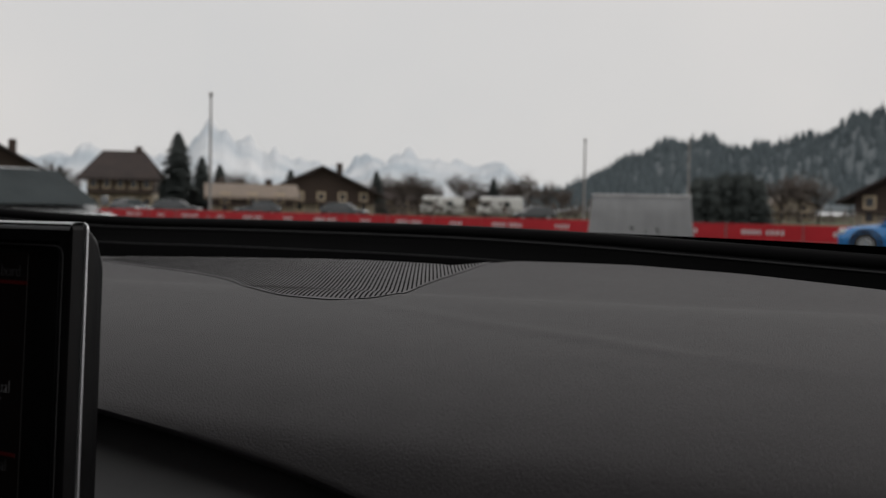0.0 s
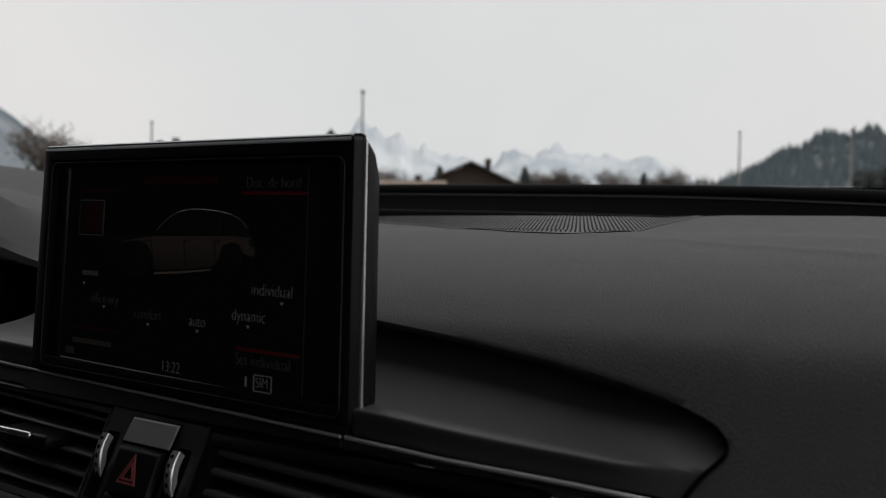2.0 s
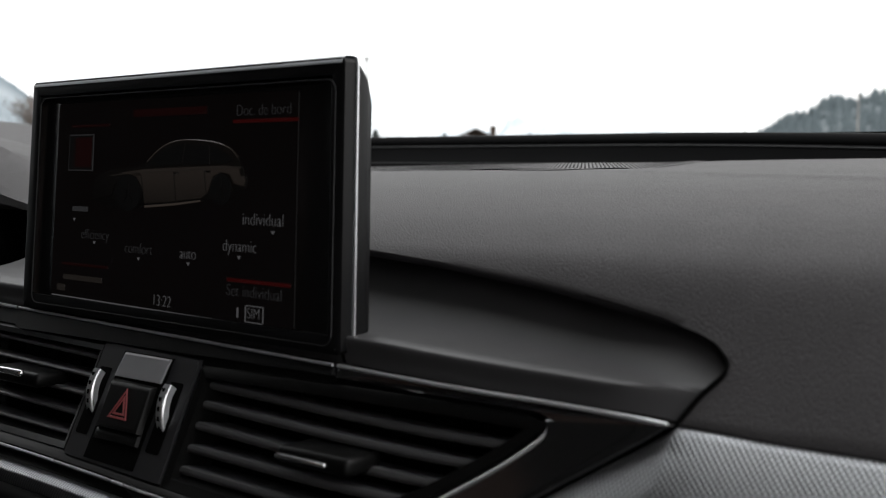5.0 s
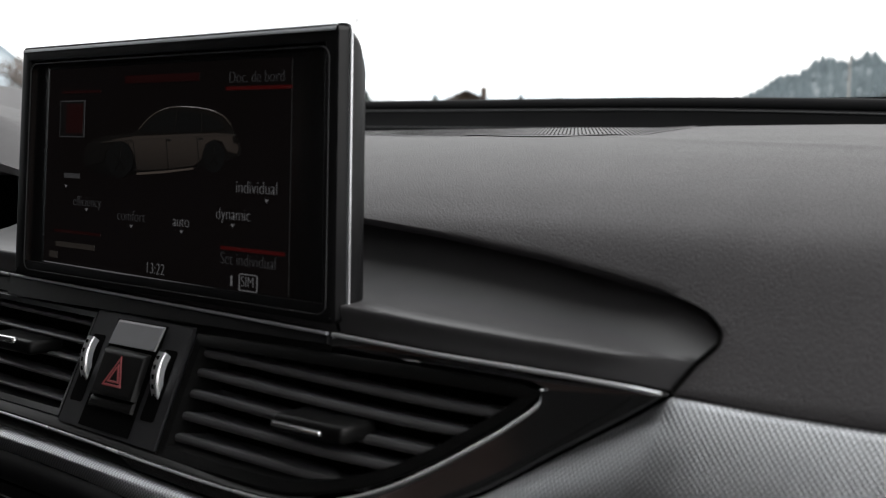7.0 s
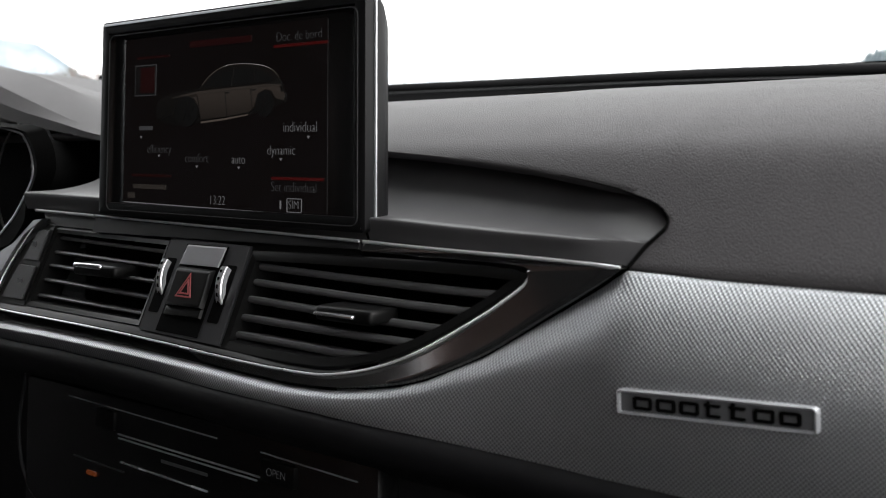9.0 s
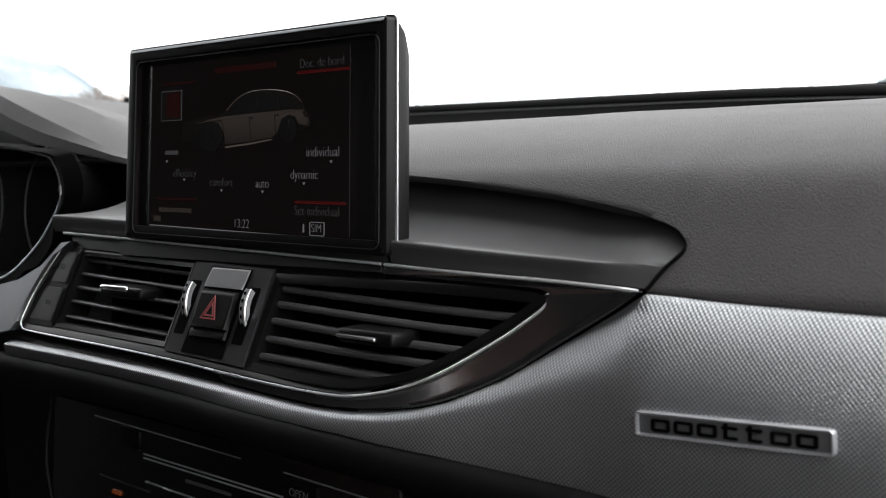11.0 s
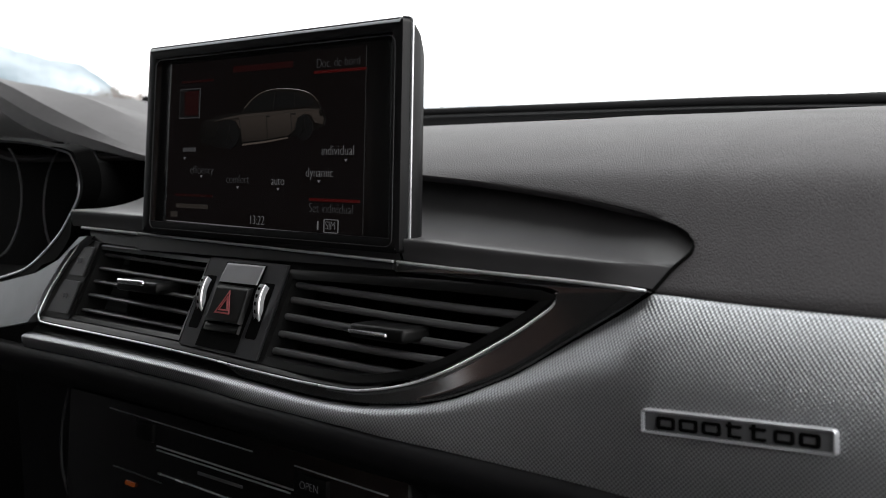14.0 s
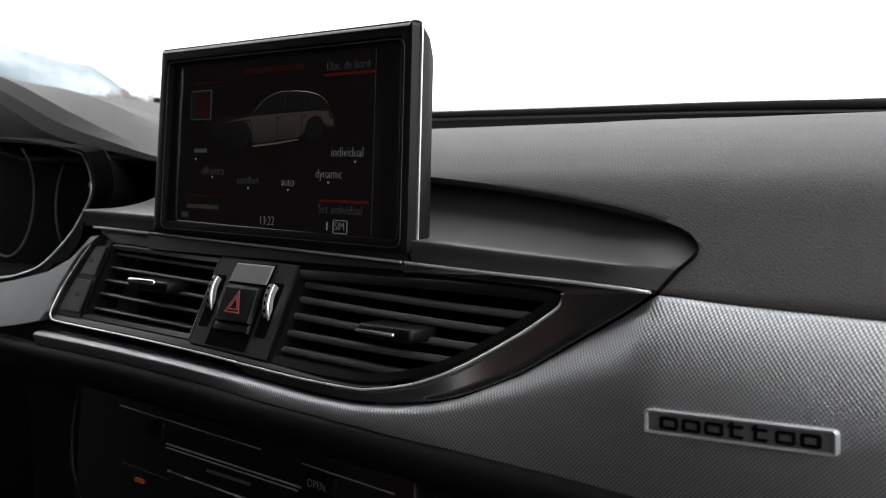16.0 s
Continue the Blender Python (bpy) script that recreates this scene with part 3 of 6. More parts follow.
# near-black sheet gives the vents their dark depth
part("vent_backing", flat(field, off(0.035), off(0.045)), M_VOID, dash, "near-black sheet closing the cavity behind the vents", smooth=False)

# chrome line that frames the vents from the left end round to the right
part("vent_frame_line", tube([(x, fascia(x, z) - 0.0022, z) for x, z in ARC], 0.0006, 8), M_LINE, dash, "bright chrome line round the vents")

# dark polished wing to the right of the vents and below them
arc_r = [p for p in ARC if p[0] > 0.0 and p[1] < 0.975]
wing_low = [p for p in WING if 0.0 < p[0] < 0.2503]
rows = []
lows = spline(wing_low, 6)
for i in range(60):
    t = i / 59
    a = arc_r[min(len(arc_r) - 1, int(t * (len(arc_r) - 1)))]
    f = t * (len(arc_r) - 1) - int(t * (len(arc_r) - 1))
    b = arc_r[min(len(arc_r) - 1, int(t * (len(arc_r) - 1)) + 1)]
    px, pz = a[0] + (b[0] - a[0]) * f, a[1] + (b[1] - a[1]) * f
    tl = t * (len(lows) - 1)
    c, d = lows[int(tl)], lows[min(len(lows) - 1, int(tl) + 1)]
    qx, qz = c[0] + (d[0] - c[0]) * (tl - int(tl)), c[1] + (d[1] - c[1]) * (tl - int(tl))
    row = []
    for k in range(9):
        s = k / 8
        x, z = px + (qx - px) * s, pz + (qz - pz) * s
        row.append((x, fascia(x, z) - 1.7 * (z - 0.925) ** 2 + (0.0024 if k == 8 else 0.0006), z))
    rows.append(row)
part("wing_panel", grid(rows), M_DARKMETAL, dash, "dark polished metal wing panel", sharp=60)
tip = [(0.1134, 0.9803), (0.14, 0.9796), (0.18, 0.9786), (0.22, 0.9772), (0.2500, 0.9758), (0.2091, 0.9714), (0.2084, 0.9735), (0.2047, 0.9746), (0.1995, 0.9752), (0.15, 0.9762), (0.1171, 0.9766), (0.1134, 0.9766)]
part("wing_panel", flat(tip, off(-0.0006), off(0.006)), M_DARKMETAL, dash, smooth=False)

# pressed aluminium trim: its upper edge rolls back under the leather
def trim_y(x, z):
    zt, zl = lerp_table(WING, x) - 0.0012, lerp_table(TRIM_LOW, x)
    s, h = (zt - z) / (zt - zl), zt - zl
    w = 0.24 + 0.20 * smooth_step(0.012, 0.07, h)
    under = 0.5 * h * max(0, s - w) * (1 - smooth_step(-0.03, 0.05, x))
    return fascia(x, z) + 0.001 - (0.0035 * smooth_step(-0.004, 0.012, h) + 0.012 * smooth_step(0.0, 0.085, h)) * (1 - (1 - min(1, s / w)) ** 2) * (1 - 0.9 * max(0, s - w) ** 2) + under


rows = []
for x in frange(-0.2125, 0.02, 40) + frange(0.02, 0.25, 70)[1:] + frange(0.25, 0.72, 34)[1:]:
    zt, zl = lerp_table(WING, x) - 0.0012, lerp_table(TRIM_LOW, x)
    row = [(x, trim_y(x, zt) + 0.006, zt)]
    for s in (0.0, 0.025, 0.05, 0.08, 0.12, 0.17, 0.23, 0.3, 0.38, 0.47, 0.57, 0.68, 0.8, 0.92, 1.0):
        z = zt + (zl - zt) * s
        row.append((x, trim_y(x, z), z))
    rows.append(row + [(x, trim_y(x, zl) + 0.008, zl - 0.0006)])
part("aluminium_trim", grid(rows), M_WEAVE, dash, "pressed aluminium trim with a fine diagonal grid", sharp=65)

# lower dashboard under the trim
rows = []
for x in frange(-0.30, 0.72, 40):
    zl = lerp_table(TRIM_LOW, x) + 0.001
    y = trim_y(x, zl) + 0.002
    rows.append([(x, y + 0.001, zl), (x, y - 0.004, zl - 0.003), (x, y - 0.003, zl - 0.012), (x, y + 0.012, zl - 0.022), (x, y + 0.035, zl - 0.034), (x, y + 0.06, zl - 0.25)])
part("lower_dash", grid(rows), M_SOFT, dash, "soft black lower dashboard", sharp=60)
# unseen block added inside the dash to stop daylight leaking through
part("dash_light_stop", box(-0.70, 0.66, 0.11, 0.14, 0.45, 1.036), M_VOID, dash)

# ---- windscreen, its seal and the cabin shell ----
screen_frame = thing("windscreen", (0.0, 0.6, 1.07), "raked windscreen glass with a black rubber seal along its foot", "windscreen", kind="structure")
SX = frange(-0.9, 0.62, 70)


def along(dy, dz):
    return [(x, seal_y(x) + dy, seal_z(x) + dz) for x in SX]


part("seal_bead", tube(along(-0.006, -0.0065), 0.0065, 12), M_RUBBER, screen_frame, "round black rubber bead")
rows = [along(-0.008, -0.009), along(-0.014, -0.0105), along(-0.017, -0.014), along(-0.018, -0.022), along(-0.021, -0.029), along(-0.026, -0.031), along(-0.028, -0.046),
        [(x, lerp_table(BACK_LINE, x) - 0.002, top_z(lerp_table(BACK_LINE, x)) - 0.014) for x in SX]]
part("seal_apron", grid(rows), M_RUBBER, screen_frame, "stepped black plastic apron", sharp=25)
part("seal_ridge", tube(along(-0.0245, -0.0300), 0.0010, 8), M_SOFT, screen_frame, "thin ridge along the foot of the apron")
part("seal_ridge", tube(along(-0.0165, -0.0122), 0.0010, 8), M_SOFT, screen_frame, "thin ridge along the apron")
glass_rows = []
for x in SX:
    y, z = seal_y(x), seal_z(x)
    glass_rows.append([(x * (1 - 0.12 * k / 6), y + 0.004 - 0.72 * (k / 6), z - 0.004 + 0.52 * (k / 6) ** 0.93) for k in range(7)])
pane = part("pane", grid(glass_rows), M_GLASS, screen_frame, "clear laminated glass")
pane.visible_shadow = False
frit = [[(x, seal_y(x) + 0.002, seal_z(x) - 0.002), (x, seal_y(x) - 0.003, seal_z(x) - 0.001 + 0.0070 * smooth_step(-0.1, 0.35, x))] for x in SX if x > -0.12]
part("printed_edge", grid(frit), M_VOID, screen_frame, "black printed edge of the glass")

# unseen shell, added to keep outside light off the dashboard
roof = single("cabin_roof", soft_box(-1.0, 0.80, -1.5, -0.12, 1.50, 1.54, 0.01), M_LININGS, "unseen grey roof lining that keeps light off the dash", "roof", "structure")
# two unseen rear walls, brown over black, for the polished wing to reflect
single("wall_rear", box(-1.0, 0.80, -1.62, -1.58, 0.97, 1.52), M_SEATS, "unseen brown wall standing in for the mirrored seats", "wall", "structure")
single("wall_rear_dark", box(-1.0, 0.80, -1.62, -1.58, 0.25, 0.97), M_SOFT, "unseen black wall that darkens the trim's reflection", "wall", "structure")
# unseen side walls: upper blocks darken the display's reflection and the leather
single("wall_left", join(box(-1.04, -1.0, -1.6, 0.6, 0.25, 1.02), box(-1.04, -1.0, -1.6, -0.22, 1.02, 1.52)), M_SOFT, "unseen black wall beside the driver, dark in the display's reflection", "door panel", "structure")
single("wall_right", join(box(0.76, 0.80, -1.6, 0.5, 0.25, 0.99), box(0.76, 0.80, -1.6, -0.72, 0.99, 1.52)), M_SOFT, "unseen black wall beside the passenger, blocking light from behind", "door panel", "structure")
single("floor", box(-1.0, 0.80, -1.6, 0.6, 0.22, 0.26), M_SOFT, "unseen black floor closing the cabin", "floor", "structure")

# ---- speaker grille in the leather top ----
grille = thing("speaker_grille", (-0.05, 0.42, 1.06), "dark ribbed speaker grille set into the dash top", "speaker grille")


def on_top(x, y):
    return top_z(y)


GR = spline([(-0.40, 0.430), (-0.283, 0.387), (-0.190, 0.354), (-0.112, 0.314), (-0.054, 0.266), (0.007, 0.225), (0.042, 0.214), (0.066, 0.214), (0.076, 0.232), (0.064, 0.270),
             (0.041, 0.319), (0.021, 0.371), (-0.006, 0.450), (-0.018, 0.482), (-0.040, 0.552)], 4)


def front_of_grille(x):
    best = None
    for (xa, ya), (xb, yb) in zip(GR, GR[1:]):
        if min(xa, xb) <= x <= max(xa, xb) and abs(xb - xa) > 1e-6:
            y = ya + (yb - ya) * (x - xa) / (xb - xa)
            best = y if best is None else min(best, y)
    return best


def back_of_grille(x):
    best = 0.54
    for (xa, ya), (xb, yb) in zip(GR[32:], GR[33:]):
        if min(xa, xb) <= x <= max(xa, xb) and abs(xb - xa) > 1e-6:
            best = ya + (yb - ya) * (x - xa) / (xb - xa)
    return best


rows = []
for x in frange(-0.399, 0.0755, 90):
    fy, by = front_of_grille(x), min(back_of_grille(x), lerp_table(BACK_LINE, x) - 0.001)
    rows.append([(x, fy + (by - fy) * k / 30, on_top(x, fy + (by - fy) * k / 30) + 0.0006) for k in range(31)])
part("grille_plate", grid(rows), M_GRAIN, grille, "charcoal grille plate", sharp=50)
slits = []
for i in range(220):
    x0 = -0.40 + 0.0033 * i
    pts = []
    for k in range(80):
        y = 0.218 + 0.32 * k / 79
        x = x0 - (y - 0.218) * 0.70
        fy = front_of_grille(x) if -0.398 < x < 0.0755 else None
        if fy is not None and fy + 0.001 < y < min(lerp_table(BACK_LINE, x) - 0.004, back_of_grille(x) - 0.003):
            pts.append((x, y))
    if len(pts) > 3:
        pts = pts[::3] + ([pts[-1]] if (len(pts) - 1) % 3 else [])
        slits.append(grid([[(x - 0.00065, y, on_top(x, y) + 0.0009), (x, y, on_top(x, y) + 0.00075), (x + 0.00065, y, on_top(x, y) + 0.0009)] for x, y in pts]))
part("ribbing", join(*slits), M_VOID, grille, "fine black slits", kind="stuff")


# ---- air vents ----
def slat_geo(xa, za, xb, zb, depth=0.019, thick=0.0038, n=14):
    rows = []
    for i in range(n):
        t = i / (n - 1)
        x, z = xa + (xb - xa) * t, za + (zb - za) * t
        y = fascia(x, z) + 0.0035
        prof = [(0.0, 0.25), (0.0006, 0.8), (0.0022, 1.0), (depth, 0.2), (depth, -0.6), (0.0025, -1.0), (0.0006, -0.7), (0.0, -0.25)]
        rows.append([(x, y + py, z + pz * thick / 2 - py * 0.12) for py, pz in prof])
    v, f = grid(rows, True)
    return v, f + [tuple(range(8)), tuple(range((n - 1) * 8, n * 8))]


def tab_geo(x0, x1, z, out):
    y = fascia((x0 + x1) / 2, z)
    return soft_box(x0, x1, y - out, y + 0.010, z - 0.0034, z + 0.0034, 0.0022, 3)


def arc_z(x):
    return lerp_table([p for p in ARC if p[0] > -0.17], x)


vent_r = thing("air_vent", (0.12, -0.01, 0.945), "black slatted air vent with a curved lower edge and chrome tab", "air vent", "air vents")
open_r = [(0.0345, 0.9738), (0.0900, 0.9748), (0.1499, 0.9753), (0.1822, 0.9749), (0.1995, 0.9742), (0.2047, 0.9728), (0.2066, 0.9712)]
open_r += [(x, z + 0.0012) for x, z in reversed([p for p in ARC if 0.04 < p[0] < 0.2085 and p[1] < 0.9700])] + [(0.0345, 0.9252)]
open_r = inset(open_r, 0.0008)
part("frame", rim(open_r, 0.0046, off(-0.0006), 0.02), M_KEY, vent_r, "black vent frame", sharp=40)
for za, xb, zb in ((0.9666, 0.1975, 0.9630), (0.9592, 0.1875, 0.9554), (0.9511, 0.1745, 0.9476), (0.9425, 0.1640, 0.9409), (0.9344, 0.1440, 0.9331)):
    part("slat", slat_geo(0.0335, za - 0.0012, xb, zb - 0.0012), M_SLAT, vent_r)
for x in frange(0.05, 0.19, 8):
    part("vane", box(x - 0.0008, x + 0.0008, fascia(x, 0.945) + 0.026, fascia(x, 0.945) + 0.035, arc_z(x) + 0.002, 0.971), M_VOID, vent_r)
tab = part("tab", tab_geo(0.1025, 0.1392, 0.9500, 0.0080), M_KEY, vent_r, "black adjusting tab")
part("tab_chrome", soft_box(0.1036, 0.1294, -0.0229, -0.0208, 0.9489, 0.9507, 0.0007), M_CHROME, tab, "chrome line on the tab")

vent_l = thing("air_vent", (-0.10, -0.01, 0.948), "black slatted air vent with a chrome tab beside the cluster", "air vent", "air vents")
open_l = [(-0.1620, 0.9776), (-0.0375, 0.9756), (-0.0378, 0.9303), (-0.1620, 0.9310), (-0.1640, 0.9322), (-0.1640, 0.9764)]
part("frame", rim(open_l, 0.0032, off(-0.0004), 0.02), M_KEY, vent_l, "black vent frame", sharp=40)
for za, zb in ((0.9712, 0.9682), (0.9627, 0.9602), (0.9547, 0.9524), (0.9464, 0.9440), (0.9373, 0.9357)):
    part("slat", slat_geo(-0.1625, za, -0.0390, zb, 0.016, 0.0024), M_SLAT, vent_l)
for x in frange(-0.15, -0.055, 6):
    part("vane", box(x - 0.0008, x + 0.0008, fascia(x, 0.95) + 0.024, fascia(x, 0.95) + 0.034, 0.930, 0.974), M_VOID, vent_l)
tab = part("tab", tab_geo(-0.1142, -0.0700, 0.9566, 0.0080), M_KEY, vent_l, "black adjusting tab")
part("tab_chrome", soft_box(-0.1120, -0.0828, -0.0204, -0.0172, 0.9574, 0.9606, 0.0013, 3), M_CHROME, tab, "chrome cap on the tab")

# field under and between the vents, with the narrow button strip at the left end
rows = []
for p in [q for q in ARC if q[1] < 0.931 and q[0] < 0.13]:
    x, z = p
    k = 1 - 0.8 * smooth_step(0.0, 0.10, x)
    rows.append([(x, fascia(x, z) - 0.0012, z + 0.0008), (x, fascia(x, z + 0.004 * k) - 0.0006 + 0.0011 * k, z + 0.0008 + 0.0037 * k), (x, fascia(x, z + 0.008 * k) + 0.006, z + 0.0008 + 0.0054 * k)])
part("vent_sill", grid(rows), M_KEY, dash, "black sill under the vents")
rows = []
for x in frange(-0.2134, 0.12, 30):
    z1, z0 = lerp_table([q for q in ARC if q[1] < 0.9295 and q[0] < 0.15], x) - 0.0005, lerp_table(WING, x) - 0.002
    rows.append([(x, fascia(x, z1) + 0.0005, z1), (x, fascia(x, z1) + 0.004, (z0 + z1) / 2), (x, fascia(x, z0) + 0.003, z0)])
part("shadow_joint", grid(rows), M_KEY, dash, "black joint above the aluminium trim")
top_rail = [(-0.1893, 0.9868), (-0.1224, 0.9853), (0.0, 0.9827), (0.1134, 0.9803), (0.1134, 0.9745), (0.0345, 0.9726), (-0.0365, 0.9764), (-0.1640, 0.9784), (-0.1800, 0.9800)]
part("upper_rail", flat(top_rail, off(0.0008), off(0.012)), M_KEY, dash, "black rail above the vents", smooth=False)

buttons = thing("button_strip", (-0.183, -0.01, 0.955), "narrow black two-button strip beside the vent", "buttons")
bs = [(-0.1748, 0.9794), (-0.1654, 0.9787), (-0.1652, 0.9315), (-0.1954, 0.9309), (-0.2014, 0.9336), (-0.2004, 0.9491), (-0.1929, 0.9658)]
part("button_plate", flat(bs, off(-0.0006), off(0.012)), M_KEY, buttons, smooth=False)
for za, zb, xa in ((0.957, 0.9765, -0.187), (0.934, 0.955, -0.195)):
    k = part("button", flat(inset([(xa + 0.005, zb), (-0.168, zb), (-0.168, za), (xa - 0.001, za)], 0.0008), off(-0.0016), off(0.006)), M_SATIN, buttons, "satin black push button", smooth=False)
    part("button_mark", box(-0.1815, -0.1765, fascia(-0.179, zb - 0.01) - 0.0021, fascia(-0.179, zb - 0.01) - 0.0016, (za + zb) / 2 - 0.002, (za + zb) / 2 + 0.002), G_DIM, k, "pale symbol")

# ---- switch panel with the hazard button ----
switches = thing("switch_panel", (-0.006, -0.01, 0.95), "charcoal switch panel with hazard button between the vents", "switch panel")
pan = [(-0.0365, 0.9764), (0.0333, 0.9750), (0.0353, 0.9281), (-0.0364, 0.9297)]
part("panel", flat(pan, off(-0.0012), off(0.02)), M_SATIN, switches, "charcoal plastic panel", smooth=False)
slot = [(-0.0195, 0.9742), (0.0168, 0.9741), (0.0165, 0.9300), (-0.0205, 0.9305)]
# flat black plate on the panel stands in for the shade of a recess
part("switch_slot_dark", flat(slot, off(-0.0016), off(0.004)), M_VOID, switches, smooth=False)


def cushion(outline, rise, back, w):
    """A key with rounded edges on the fascia."""
    i1, i2 = inset(outline, w * 0.35), inset(outline, w)
    n = len(outline)
    a = [(x, fascia(x, z) + back, z) for x, z in outline]
    b = [(x, fascia(x, z) - rise * 0.55, z) for x, z in outline]
    c = [(x, fascia(x, z) - rise * 0.92, z) for x, z in i1]
    d = [(x, fascia(x, z) - rise, z) for x, z in i2]
    vs, fs = grid([[a[k], b[k], c[k], d[k]] for k in range(n)] + [[a[0], b[0], c[0], d[0]]])
    o = len(vs)
    vs = list(vs) + d
    fs += [tuple(q + o for q in t) for t in tessellate_polygon([[Vector((x, z, 0)) for x, z in i2]])]
    return vs, fs


part("indicator_glass", cushion([(-0.0180, 0.9739), (0.0160, 0.9738), (0.0146, 0.9637), (-0.0196, 0.9637)], 0.0026, 0.002, 0.0008), M_GREYGLASS, switches, "grey glass airbag indicator")
hz = part("hazard_button", cushion([(-0.0178, 0.9628), (0.0130, 0.9622), (0.0142, 0.9438), (-0.0170, 0.9436)], 0.0050, 0.002, 0.0020), M_KEY, switches, "black hazard button")
part("button_lip", cushion([(-0.0172, 0.9434), (0.0144, 0.9436), (0.0146, 0.9388), (-0.0174, 0.9386)], 0.0034, 0.002, 0.0018), M_KEY, switches, "glossy black lip under the button")
# black plate painted as the dark of the open slot, no working key
part("lower_slot_dark", cushion([(-0.0180, 0.9384), (0.0148, 0.9386), (0.0150, 0.9312), (-0.0184, 0.9314)], 0.0012, 0.002, 0.0012), M_VOID, switches, "black plate for the dark slot under the button")


def triangle(r_out, r_in, cx, cz):
    def corner_at(r, k):
        a = radians(90 + 120 * k)
        x, z = cx + r * math.cos(a), cz + r * math.sin(a) * 1.0
        return (x, fascia(x, z) - 0.0055, z)
    vs = [corner_at(r_out, k) for k in range(3)] + [corner_at(r_in, k) for k in range(3)]
    vs += [(x, y + 0.0004, z) for x, y, z in vs]
    fs = []
    for k in range(3):
        j = (k + 1) % 3
        fs += [(k, j, j + 3, k + 3), (k + 6, j + 6, j + 9, k + 9), (k, j, j + 6, k + 6), (k + 3, j + 3, j + 9, k + 9)]
    return vs, fs


part("hazard_triangle", triangle(0.0080, 0.0066, -0.0024, 0.9526), M_REDPRINT, hz, "red warning triangle", smooth=False)
part("hazard_triangle", triangle(0.0050, 0.0036, -0.0024, 0.9526), M_REDPRINT, hz, smooth=False)


def thumbwheel(cx, zc):
    """A chrome wheel that stands edge-on out of a tall slot."""
    # the slot's shade is a flat black plate laid on the panel
    part("wheel_slot_dark", flat(rounded(cx - 0.0046, cx + 0.0046, zc - 0.0138, zc + 0.0138, 0.0012), off(-0.0014), off(0.004)), M_VOID, switches, smooth=False)
    rad, sink, rows = 0.0205, 0.0165, []

    def spot(a, r, dx):
        zz = zc + r * math.sin(a)
        return (cx + dx, fascia(cx, zc) - 0.10 * (zz - zc) + sink - r * math.cos(a), zz)
    for k in range(33):
        a = radians(-42 + 84 * k / 32)
        rows.append([spot(a, rad - 0.0030, -0.0027), spot(a, rad - 0.0004, -0.0027), spot(a, rad, -0.0022), spot(a, rad, 0.0022), spot(a, rad - 0.0004, 0.0027), spot(a, rad - 0.0030, 0.0027)])
    wheel = part("thumbwheel", grid(rows), M_SIDE, switches, "dark metal thumbwheel with chrome rim", sharp=40)
    part("wheel_rim", tube([spot(radians(-36 + 78 * k / 24), rad - 0.0002, 0.0021) for k in range(25)], lambda t: 0.0004 + 0.0007 * math.sin(math.pi * t), 8), M_LINE, wheel, "chrome rim")
    for k in range(7):
        x, y, z = spot(radians(-33 + 11 * k), rad, -0.0006)
        part("wheel_notch", soft_box(x - 0.0010, x + 0.0008, y - 0.0002, y + 0.0010, z - 0.0011, z + 0.0011, 0.0003, 1), M_VOID, wheel)


thumbwheel(-0.0290, 0.9526)
thumbwheel(0.0243, 0.9516)

# ---- pop-up display ----
SETTING = CABIN @ Matrix(((1.0325, 0, -0.053, 0.0540), (0, 1, 0, 0), (-0.013, 0, 0.9737, 0.0284), (0, 0, 0, 1)))
display = thing("display_unit", (0.0, 0.004, 0.9835), "slim black pop-up car display with silver edge", "display")


def face_y(z):
    return -0.0045 * (1.1 - z) / 0.12


def face(d):
    return lambda x, z: face_y(z) + d


Z0, Z1 = 0.9838, 1.0998
outer = rounded(-0.1108, 0.1108, Z0, Z1, 0.0022)
part("front_frame", rim(outer, 0.0070, face(0.0), 0.0064, 0.0007), M_FRAME, display, "satin black display frame", sharp=50)
part("side_band", rim(rounded(-0.1118, 0.1118, Z0 + 0.0002, Z1 + 0.0007, 0.0026), 0.0030, face(0.0062), 0.0010, 0.0002), M_SIDE, display, "thin silver band round the display", sharp=40)
rows = []
for dy, ins, top in ((0.0070, 0.0006, 0.0008), (0.0095, 0.0008, 0.0014), (0.0130, 0.0020, 0.0040), (0.0165, 0.0045, 0.0100), (0.0188, 0.0100, 0.020)):
    o = rounded(-0.1116 + ins * 0.5, 0.1116 - ins * 0.5, Z0, Z1 - top, 0.004 + ins)
    rows.append([(x, face_y(z) + dy, z) for x, z in o])
v, f = grid(rows, True)
n = len(rows[0])
part("rear_shell", (v, f + [tuple(range((len(rows) - 1) * n, len(rows) * n))]), M_FRAME, display, "dark rounded rear shell", sharp=50)
rings = []
for w, d in ((0.0, 0.0004), (0.04, 0.0012), (0.12, 0.0019), (0.28, 0.0023), (0.5, 0.0024), (0.72, 0.0023), (0.86, 0.0021), (0.95, 0.0019), (1.0, 0.0018)):
    o = rounded(-0.1024 + 0.0154 * w, 0.1062 - 0.0215 * w, 0.9866 + 0.0044 * w, 1.0912 - 0.0034 * w, 0.0046 - 0.0036 * w)
    rings.append([(x, face_y(z) + d, z) for x, z in o])
rows = [[r[k] for r in rings] for k in range(len(rings[0]))]
part("bezel", grid(rows + [rows[0]]), M_BEZEL, display, "glossy black bezel hollowed towards the screen", sharp=50)
# edge highlight round the bezel is drawn as a thin paler tube
edge = rounded(-0.1024, 0.1062, 0.9866, 1.0912, 0.0046)
